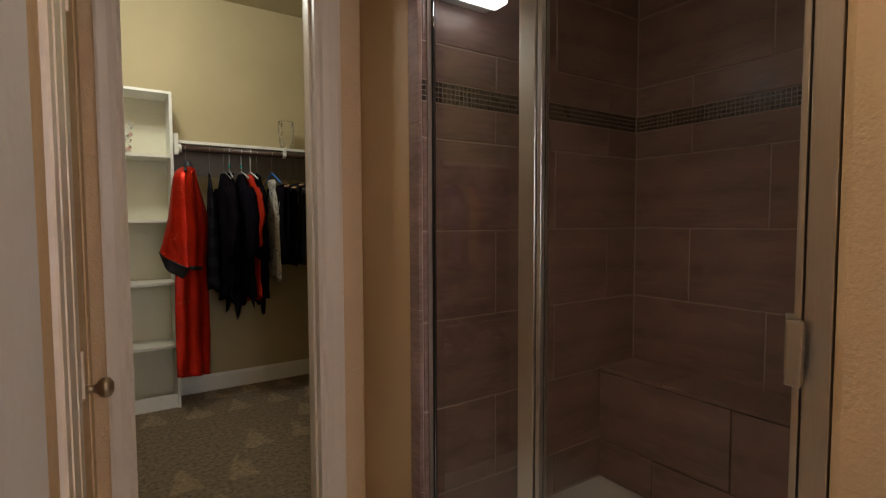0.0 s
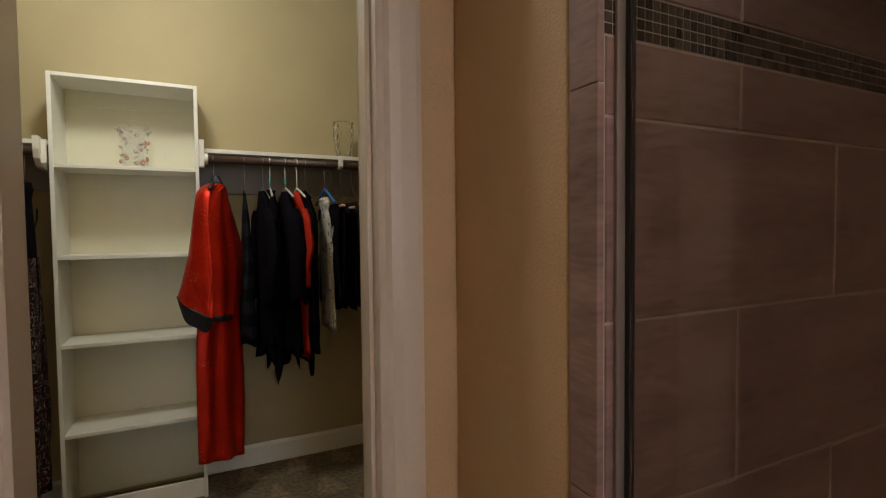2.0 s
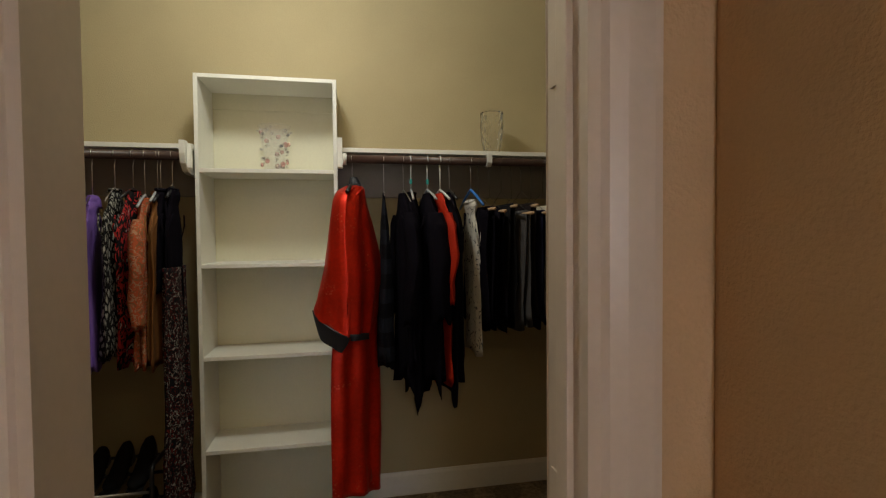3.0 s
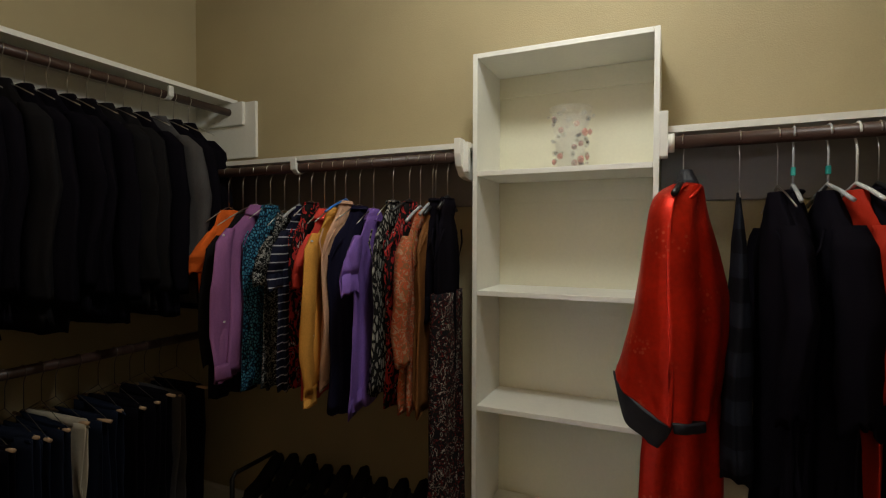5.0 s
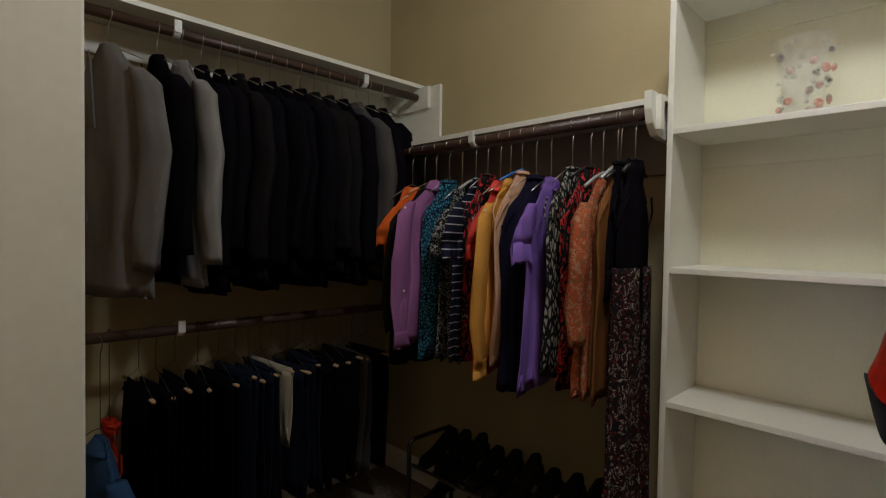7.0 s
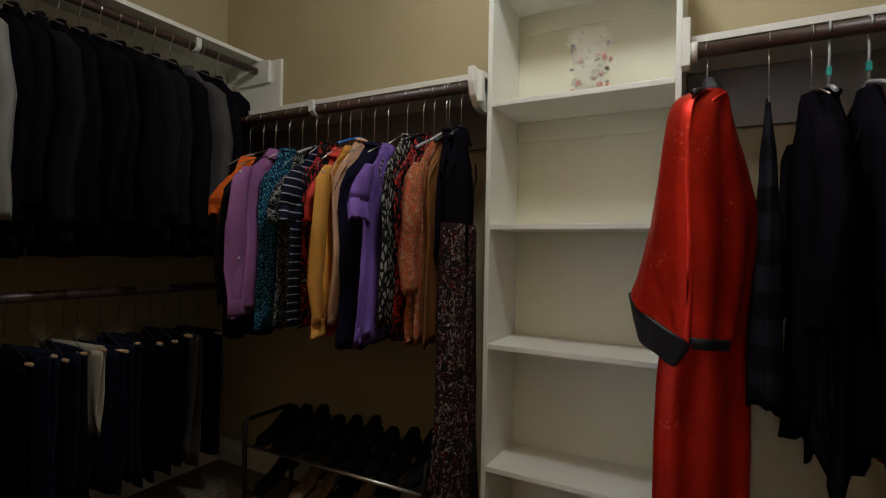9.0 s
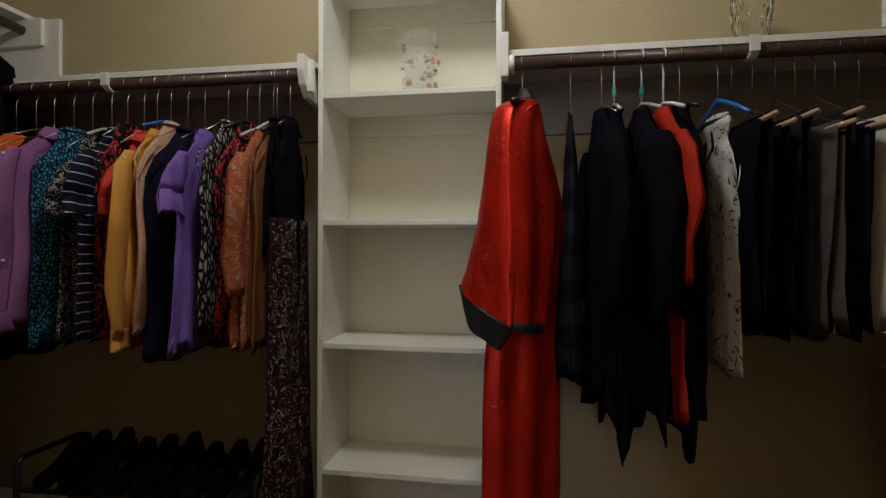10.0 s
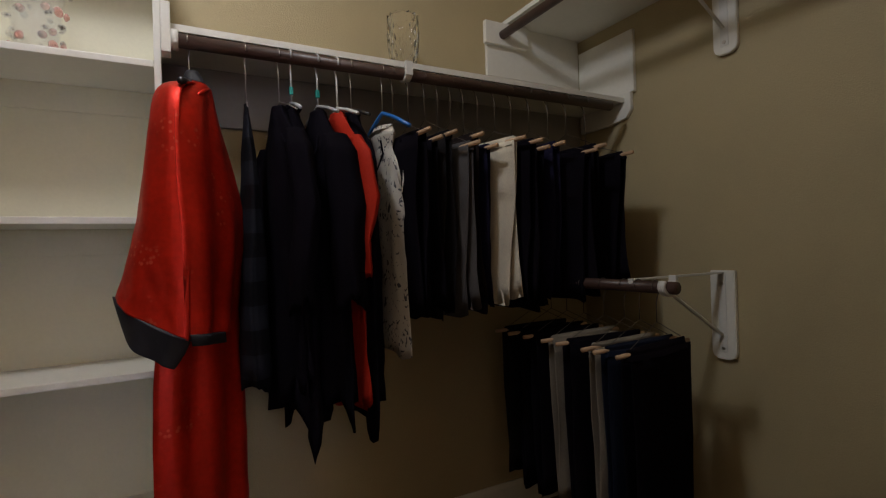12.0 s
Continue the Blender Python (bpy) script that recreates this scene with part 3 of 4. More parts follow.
# ---- closet carpentry ----
tower = thing("shelf_tower", "tall white painted open shelf tower with four shelves", "shelf unit")
UX0, UX1, UY = -0.253, 0.411, 4.078
part("side_panel", box_bm(UX0, UX0 + 0.019, UY, YB, 0.0, 2.286, 0.002), WHITE, tower)
part("side_panel", box_bm(UX1 - 0.019, UX1, UY, YB, 0.0, 2.286, 0.002), WHITE, tower)
part("top_panel", box_bm(UX0 + 0.0195, UX1 - 0.0195, UY, YB, 2.267, 2.286, 0.002), WHITE, tower)
CREAM_BACK = grained("cream_back_panel", (0.71, 0.69, 0.52), 0.55, 0.05, 2.5, 90.0, 0.15)
part("back_panel", box_bm(UX0 + 0.0195, UX1 - 0.0195, YB - 0.006, YB, 0.02, 2.266), CREAM_BACK, tower)
for z in (1.827, 1.366, 0.917, 0.458):
    part("shelf", box_bm(UX0 + 0.0195, UX1 - 0.0195, UY + 0.001, YB - 0.007, z - 0.010, z + 0.010, 0.002), WHITE, tower)
for z in (2.267, 1.817, 1.356):
    part("cleat", box_bm(UX0 + 0.020, UX1 - 0.020, YB - 0.017, YB - 0.0065, z - 0.085, z - 0.0005, 0.001), CREAM_BACK, tower)
part("plinth", box_bm(UX0 + 0.0195, UX1 - 0.0195, UY + 0.02, UY + 0.035, 0.0, 0.10, 0.001), WHITE, tower)


def shelf_board(name, x0, x1, y0, y1, z, label, front="y"):
    """A shelf with a thin edge strip along its front."""
    ob = thing(name, label, "shelf")
    e = 0.007
    inner = {"y": (x0, x1, y0 + e, y1), "left": (x0 + e, x1, y0, y1), "right": (x0, x1 - e, y0, y1)}[front]
    strip = {"y": (x0, x1, y0, y0 + e), "left": (x0, x0 + e, y0, y1), "right": (x1 - e, x1, y0, y1)}[front]
    part("board", box_bm(*inner, z - 0.019, z, 0.002), WHITE, ob)
    part("edge_strip", box_bm(*strip, z - 0.021, z + 0.001, 0.0015), WHITE, ob)
    return ob


def cleat_board(x0, x1, y0, y1, z0, z1, label="white painted shelf cleat on the wall", paint=WHITE):
    return tagged(part("shelf_cleat", box_bm(x0, x1, y0, y1, z0, z1, 0.003), paint), label, "cleat")


SZ = 1.945
shelf_board("wall_shelf", XL, UX0 - 0.001, 4.055, YB, SZ, "long white shelf above the blouses")
shelf_board("wall_shelf", UX1 + 0.001, XR, 4.055, YB, SZ, "long white shelf above the trousers")
# the long back cleats carry the shelf's shade in their grey
cleat_board(XL, UX0 - 0.002, YB - 0.019, YB - 0.001, 1.72, SZ - 0.0195, "grey shelf cleat behind the blouses, darkened for the shelf's shade", GREYBOARD)
cleat_board(UX1 + 0.002, XR - 0.022, YB - 0.019, YB - 0.001, 1.72, SZ - 0.0195, "grey shelf cleat behind the trousers, darkened for the shelf's shade", GREYBOARD)
shelf_board("wall_shelf", XL, -1.775, 2.50, YB, 2.345, "long white shelf above the jackets", "right")
shelf_board("wall_shelf", 1.86, XR, 2.75, YB, 2.345, "white shelf on the closet side wall", "left")
cleat_board(XL + 0.001, -1.625, YB - 0.020, YB - 0.001, 2.02, 2.3255, "white end cleat under the jacket shelf")
cleat_board(-1.96, -1.70, YB - 0.040, YB - 0.0205, 2.20, 2.3255, "white rod socket board")
cleat_board(1.755, XR - 0.021, YB - 0.020, YB - 0.001, 2.07, 2.3255, "white end cleat under the upper shelf")
cleat_board(1.735, 1.98, YB - 0.045, YB - 0.0205, 2.215, 2.32, "white rod socket board")
cleat_board(XR - 0.020, XR - 0.001, 4.00, YB - 0.021, 1.965, 2.255, "white side cleat in the closet corner")
cleat_board(XL + 0.001, XL + 0.02, 2.52, YB - 0.021, 2.20, 2.3255, "white cleat under the jacket shelf")
# rounded socket board that carries the rod at the corner
bm = prism_bm([(4.02, 1.965), (4.02, 1.885), (4.05, 1.850), (4.16, 1.835), (YB - 0.022, 1.835), (YB - 0.022, 1.964)], "x", XR - 0.022, XR - 0.002, 0.002)
tagged(part("rod_socket_board", bm, WHITE), "white rounded rod socket board in the corner", "bracket")


def end_bracket(x0, x1, label):
    """A shaped white board at a shelf's end, notched below."""
    bm = prism_bm([(4.000, 1.955), (4.000, 1.895), (4.015, 1.850), (4.050, 1.815), (4.10, 1.808), (YB - 0.021, 1.808), (YB - 0.021, SZ - 0.02), (4.053, SZ - 0.02), (4.053, 1.955)], "x", x0, x1, 0.002)
    return tagged(part("shelf_bracket", bm, WHITE), label, "bracket")


end_bracket(UX0 - 0.046, UX0 - 0.020, "white shaped end bracket that carries the rod")
tagged(part("shelf_bracket", box_bm(UX0 - 0.0195, UX0 - 0.0005, 4.03, 4.0545, 1.83, 1.944, 0.002), WHITE), "white block between bracket and tower", "bracket")
tagged(part("shelf_bracket", box_bm(UX1 + 0.0005, UX1 + 0.026, 4.000, 4.0545, 1.84, 1.985, 0.003), WHITE), "white end block that carries the rod", "bracket")


def rod(a, b, r, label):
    return tagged(part("closet_rod", tube_bm([a, b], r, 20), ROD, None, "", True), label, "rod", "closet rods")


RY, RZ, RR = 4.025, 1.885, 0.0205
rod((XL, RY, RZ), (UX0 - 0.046, RY, RZ), RR, "dark brown wooden rod full of blouses")
rod((UX1 + 0.027, RY, RZ), (2.20, RY, RZ), RR, "dark brown wooden rod with robe and trousers")
rod((-1.80, 2.52, 2.272), (-1.80, YB - 0.041, 2.272), RR, "dark brown wooden rod full of dark jackets")
rod((-1.80, 2.52, 1.067), (-1.80, YB, 1.067), RR, "dark brown lower rod full of trousers")
rod((1.83, 2.80, 2.262), (1.83, YB - 0.046, 2.262), RR, "empty dark brown upper rod")
rod((1.83, 3.435, 1.107), (1.83, YB, 1.107), RR, "dark brown lower rod with folded trousers")
# white end flanges
tagged(part("rod_flange", tube_bm([(UX1 + 0.0265, RY, RZ), (UX1 + 0.045, RY, RZ)], 0.030, 20), WHITE, None, "", True), "white round rod flange", "flange")


def rod_clip(x, y, z, along):
    """White hook clip that carries a rod from the shelf above."""
    ob = thing("rod_clip", "white metal rod hook below the shelf", "hook", "rod hooks", pose(x, y, z, 0, 0, 0 if along == "x" else 90))
    arc = [(0, 0.029 * math.cos(a), 0.029 * math.sin(a)) for a in [math.radians(d) for d in range(-40, 221, 20)]]
    bm = bmesh.new()
    for s in (-0.008, 0.0, 0.008):
        tube_bm([(s, p[1], -p[2] * 0.9 + 0.004) for p in arc], 0.0065, 6, bm)
    part("saddle", bm, WPLASTIC, ob, "", True)
    part("strap", box_bm(-0.014, 0.014, -0.036, -0.024, -0.010, 0.040, 0.002), WPLASTIC, ob)
    return ob


rod_clip(-1.057, RY, RZ, "x")
rod_clip(1.179, RY, RZ, "x")
rod_clip(-1.80, 3.949, 2.272, "y")
rod_clip(-1.80, 3.031, 2.272, "y")
rod_clip(-1.80, 3.047, 1.067, "y")
rod_clip(1.83, 3.47, 1.107, "y")


def wall_bracket(y0, y1, z0, z1, label):
    ob = thing("wall_bracket", label, "bracket", "shelf brackets")
    c = (y0 + y1) / 2
    r = 0.028
    part("backing_board", prism_bm([(y0 + r, z0), (y1 - r, z0), (y1 - 0.008, z0 + 0.010), (y1, z0 + r), (y1, z1), (y0, z1), (y0, z0 + r), (y0 + 0.008, z0 + 0.010)], "x", XR - 0.021, XR - 0.001, 0.003), WHITE, ob)
    part("plate", box_bm(XR - 0.024, XR - 0.0215, c - 0.016, c + 0.016, z0 + 0.03, z1 - 0.005, 0.001), WPLASTIC, ob)
    part("arm", box_bm(1.815, XR - 0.0245, c - 0.012, c + 0.012, z1 - 0.012, z1 - 0.005, 0.001), WPLASTIC, ob)
    part("brace", tube_bm([(XR - 0.03, c, z0 + 0.10), (1.93, c, z1 - 0.014)], 0.007, 6), WPLASTIC, ob)
    part("hook", box_bm(1.812, 1.850, c - 0.011, c + 0.011, z1 - 0.034, z1 - 0.0125, 0.004), WPLASTIC, ob)
    for z in (z0 + 0.045, z1 - 0.05):
        part("screw", tube_bm([(XR - 0.0265, c, z), (XR - 0.0238, c, z)], 0.007, 8), STEEL, ob)


wall_bracket(3.555, 3.655, 0.785, 1.137, "white lower shelf bracket screwed to the wall")
wall_bracket(3.515, 3.610, 1.978, 2.325, "white upper shelf bracket screwed to the wall")


# ---- hangers and clothes ----
def hook_points(r, drop):
    """A hook round a rod whose centre is the origin, with a stem down to -drop."""
    arc = [(r * math.sin(a), 0, r * math.cos(a)) for a in [math.radians(d) for d in range(-110, 121, 23)]]
    return arc + [(0.006, 0, -r - 0.012), (0, 0, -r - 0.03), (0, 0, -drop)]


def hanger(m, drop, material, label, wide=0.20, thick=0.0022, shoulders=0.07, kind="wire", tag=None):
    """A clothes hanger whose hook rests on a rod at the origin of m. Local x runs across the rod."""
    ob = thing("hanger", label, "hanger", "clothes hangers", m)
    part("hook", tube_bm(hook_points(RR + 0.003, drop), 0.0018 if kind != "plastic" else 0.0035, 6), WIRE if kind == "wood" else material, ob, "", True)
    if kind == "bar":
        pts = [(-wide, 0, -drop - shoulders), (0, 0, -drop), (wide, 0, -drop - shoulders)]
        part("wire", tube_bm(pts, 0.0014, 5), material, ob)
        part("bar", tube_bm([(-wide - 0.035, 0, -drop - shoulders), (wide + 0.006, 0, -drop - shoulders)], 0.0075, 10), WOODBAR, ob, "pale wooden bar", True)
    else:
        pts = [(-wide, 0, -drop - shoulders), (-wide * 0.5, 0, -drop - shoulders * 0.42), (-0.02, 0, -drop - 0.004), (0, 0, -drop + 0.002), (0.02, 0, -drop - 0.004), (wide * 0.5, 0, -drop - shoulders * 0.42), (wide, 0, -drop - shoulders)]
        part("yoke", tube_bm(pts, thick, 8), material, ob, "", True)
    if tag:
        part("size_tag", box_bm(-0.006, 0.006, -0.006, 0.006, -drop + 0.03, -drop + 0.055, 0.002), tag, ob, "coloured size tag")
    return ob


def top_rows(wide, length, thick, flare=1.0, neck=0.055):
    w = wide / 2
    return [(0, 0, 0.012, neck * 0.8, 0.022), (0, 0, -0.012, neck * 1.1, 0.026), (0, 0, -0.060, w * 0.50, thick * 0.70), (0, 0, -0.115, w * 0.80, thick * 0.85), (0, 0, -0.175, w * 0.95, thick * 0.95), (0, 0, -0.26, w, thick),
            (0, 0, -0.40, w * 0.93, thick), (0, 0, -length * 0.75, w * 0.95 * (1 + (flare - 1) * 0.5), thick * 1.05), (0, 0, -length, w * flare, thick * 1.08)]


SEED = [10]


def garment(name, label, category, group, m, drop, wide, length, thick, material, sleeve=0.0, sleeve_r=0.055, hem=0.012, flare=1.0, folds=5, collar=None, cuff=None, neck=0.055, depth=0.12, parts=()):
    """A top, jacket or dress on a hanger: body, sleeves, collar. Hangs in the local x-z plane."""
    SEED[0] += 1
    s = SEED[0]
    ob = thing(name, label, category, group, m @ pose(0, 0, -drop - 0.002))
    part("body", loft_bm(top_rows(wide, length, thick, flare, neck), 40, folds, depth, s, hem), material, ob, "", True)
    w = wide / 2
    if sleeve:
        for k, sd in enumerate((-1, 1)):
            rows = [(sd * (w - 0.065), 0, -0.090, 0.028, thick * 0.7), (sd * (w - 0.020), 0, -0.150, sleeve_r * 0.85, thick * 0.95), (sd * (w + 0.012), 0.004 * sd, -0.14 - sleeve * 0.35, sleeve_r * 0.98, thick), (sd * (w + 0.005), -0.01 * sd, -0.10 - sleeve * 0.75, sleeve_r * (0.88 if sleeve > 0.3 else 1.0), thick * 0.95), (sd * (w - (0.005 if sleeve > 0.3 else -0.015)), 0, -0.10 - sleeve, sleeve_r * (0.80 if sleeve > 0.3 else 1.0), thick * 0.85)]
            part("sleeve", loft_bm(rows, 26, 4, 0.10, s * 7 + k, hem * 0.5), material, ob, "", True)
            if cuff:
                cw = sleeve_r * 0.82
                part("cuff", loft_bm([(sd * (w - 0.005), 0, -0.075 - sleeve, cw, thick * 0.88), (sd * (w - 0.006), 0, -0.145 - sleeve, cw * 1.05, thick * 0.92)], 26, 3, 0.05, s + 3, 0.0), cuff, ob, "", True)
    if category in ("jacket",):
        part("lapel", prism_bm([(-0.05, -0.01), (-0.075, -0.14), (-0.03, -0.30), (-0.012, -0.30), (-0.035, -0.05)], "y", -thick * 1.05, -thick * 0.9, 0.002), material, ob)
        part("pocket_flap", box_bm(-w * 0.80, -w * 0.25, -thick * 1.12, -thick * 0.98, -length * 0.70, -length * 0.66, 0.002), material, ob)
    if cuff:
        for z in (-0.12, -0.24, -0.36, -0.48):
            part("button", tube_bm([(-w * 0.99, -thick * 0.5, z), (-w * 0.99 - 0.004, -thick * 0.6, z)], 0.005, 8), WPLASTIC, ob)
    if not sleeve:
        part("neck_binding", loft_bm([(0, 0, 0.018, neck * 0.84, 0.025), (0, 0, 0.002, neck * 0.98, 0.028)], 24, 3, 0.05, s + 9, 0.0, crease=0.002), material, ob, "", True)
        for sd in (-1, 1):
            part("armhole_binding", tube_bm([(sd * w * 0.72, -thick * 0.95, -0.10), (sd * w * 0.93, -thick * 0.70, -0.15), (sd * w * 0.985, 0, -0.22), (sd * w * 0.93, thick * 0.70, -0.15), (sd * w * 0.72, thick * 0.95, -0.10)], 0.0035, 6), material, ob, "", True)
    if collar:
        part("collar", loft_bm([(0, 0, 0.020, 0.048, 0.018), (0, 0, 0.002, 0.064, 0.028), (0, 0, -0.032, 0.092, 0.036)], 24, 3, 0.06, s + 5, 0.004, crease=0.004), collar, ob, "", True)
    return ob


def trousers(label, group, m, drop, wide, length, thick, material, shoulders=0.075):
    """Trousers folded over a hanger's bar, the two halves hanging side by side."""
    SEED[0] += 1
    s = SEED[0]
    ob = thing("trousers", label, "trousers", group, m @ pose(0, 0, -drop - shoulders + 0.010))
    w = wide / 2
    part("fold", loft_bm([(0, 0, 0.006, w * 0.97, 0.006), (0, 0, 0.0, w, thick * 0.7), (0, 0, -0.03, w, thick)], 30, 3, 0.04, s, 0), material, ob, "", True)
    for k, sd in enumerate((-1, 1)):
        ln = length * (1 if k else 0.965)
        part("leg", loft_bm([(0, sd * thick * 0.48, -0.012, w, thick * 0.46), (0, sd * thick * 0.55, -length * 0.4, w * 0.97, thick * 0.52), (0.01 * sd, sd * thick * 0.6, -ln, w * 0.92, thick * 0.56)], 30, 4, 0.10, s * 3 + k, 0.006), material, ob, "", True)
    return ob


def on_back(x, turn=0.0, y=RY):
    return pose(x, y, RZ, 0, 0, 90 + turn)


def on_left(y, z=2.272, turn=0.0):
    return pose(-1.80, y, z, 0, 0, turn)


# blouses on the back rod: x, material, name, label, length, sleeve, extra
GB = "blouses on the back rod"
BACK = [
    (-1.475, ORANGE, "t_shirt", "bright orange short-sleeved t-shirt on a hanger", "shirt", 0.62, 0.18, dict(wide=0.30, sleeve_r=0.040)),
    (-1.385, CHARCOAL, "shirt", "dark grey long-sleeved shirt on a hanger", "shirt", 0.80, 0.55, dict(wide=0.43)),
    (-1.304, MAUVE, "shirt", "mauve long-sleeved cotton shirt with cuffs", "shirt", 0.72, 0.58, dict(wide=0.52, sleeve_r=0.065, collar=MAUVE, cuff=MAUVE)),
    (-1.217, TEALPRINT, "blouse", "teal and black patterned blouse", "blouse", 0.78, 0.0, dict(wide=0.31)),
    (-1.135, BWPRINT, "blouse", "black and white swirl print blouse", "blouse", 0.74, 0.20, dict(wide=0.32)),
    (-1.053, STRIPES, "polo_shirt", "navy polo shirt with thin white stripes", "shirt", 0.74, 0.22, dict(wide=0.46, collar=NIGHT, sleeve_r=0.085)),
    (-0.985, REDPRINT, "blouse", "red, black and white patchwork print blouse", "blouse", 0.76, 0.0, dict(wide=0.30)),
    (-0.915, CORAL, "shirt", "coral red collared shirt", "shirt", 0.76, 0.20, dict(wide=0.34, collar=CORAL)),
    (-0.862, GOLD, "shirt", "golden yellow long-sleeved shirt with cuffs", "shirt", 0.66, 0.60, dict(wide=0.50, sleeve_r=0.06, collar=GOLD, cuff=GOLD)),
    (-0.805, PEACH, "vest", "sleeveless pale peach blouse", "blouse", 0.72, 0.0, dict(wide=0.43, thick=0.028)),
    (-0.735, NIGHT, "tunic", "long dark navy tunic", "tunic", 0.80, 0.0, dict(wide=0.38, thick=0.034)),
    (-0.667, PURPLE, "blouse", "purple short-sleeved collared blouse", "blouse", 0.75, 0.20, dict(wide=0.50, collar=PURPLE, sleeve_r=0.085)),
    (-0.575, BRICKPRINT, "blouse", "black and ivory dashed print blouse", "blouse", 0.72, 0.0, dict(wide=0.40, thick=0.030)),
    (-0.500, REDPRINT, "blouse", "red, black and white leaf print blouse", "blouse", 0.76, 0.0, dict(wide=0.34, thick=0.024)),
    (-0.452, ORANGEPRINT, "blouse", "orange and cream printed silk blouse", "blouse", 0.74, 0.45, dict(wide=0.42, thick=0.032)),
    (-0.398, TAN, "blouse", "tan brown satin blouse", "blouse", 0.76, 0.0, dict(wide=0.36, thick=0.024)),
    (-0.335, BLACK, "dress", "long dark floral print dress with black lace top", "dress", 0.62, 0.0, dict(wide=0.25, thick=0.024, flare=1.05)),
]
for i, (x, mat, name, label, cat, length, sleeve, extra) in enumerate(BACK):
    turn = (-6, 8, 13, -3, 9, 20, 2, 8, 14, 11, -4, 14, 8, -3, 9, 6, 2)[i]
    drop = 0.165 + 0.020 * math.sin(i * 1.9)
    m = on_back(x, turn)
    kw = dict(wide=0.44, thick=0.020, depth=0.34, folds=6)
    kw.update(extra)
    if i in (5, 14, 15):
        hanger(m, drop, CLEARPLASTIC, "clear plastic hanger with a steel hook", kw["wide"] * 0.40, 0.006, 0.06, "wood")
    elif i in (13, 16):
        hanger(m, drop, BPLASTIC, "black plastic hanger with a steel hook", kw["wide"] * 0.38, 0.007, 0.05, "wood")
    elif i == 9:
        hanger(m, drop, BLUEPLASTIC, "blue plastic hanger with a steel hook", 0.19, 0.005, 0.06, "wood")
    else:
        hanger(m, drop, WIRE, "thin steel wire hanger", kw["wide"] * 0.40)
    garment(name, label, cat, GB, m, drop + 0.022, length=length, material=mat, sleeve=sleeve, **kw)
skirt_rows = [(0, 0, -0.34, 0.150, 0.034), (0, 0, -0.55, 0.156, 0.034), (0, 0, -0.75, 0.160, 0.034), (0, 0, -1.1, 0.17, 0.032), (0, 0, -1.48, 0.19, 0.036)]
dress = [o for o in scene.objects if o.name == "dress"][0]
part("skirt", loft_bm(skirt_rows, 44, 7, 0.3, 333, 0.02, sub=8), DRESSPRINT, dress, "", True)
for sd in (-1, 1):
    part("strap", tube_bm([(sd * 0.05, 0, 0.02), (sd * 0.08, 0.01, -0.05), (sd * 0.10, 0, -0.12)], 0.006, 6), BLACK, dress)
garment("lace_top", "black lace top over the floral dress", "top", GB, on_back(-0.385, 4), 0.17, 0.24, 0.46, 0.028, BLACK, 0.0)
hanger(on_back(-0.385, 4), 0.17, BPLASTIC, "black plastic hanger with a steel hook", 0.12, 0.007, 0.05, "wood")

# red kimono robe with black borders
m = on_back(0.482, -8)
hanger(m, 0.125, BPLASTIC, "black wooden hanger under the robe collar", 0.19, 0.010, 0.05, "wood")
robe = thing("kimono_robe", "long red satin kimono robe with black sleeve borders and flower sprays", "robe", "", pose(0.020, 0, 0))


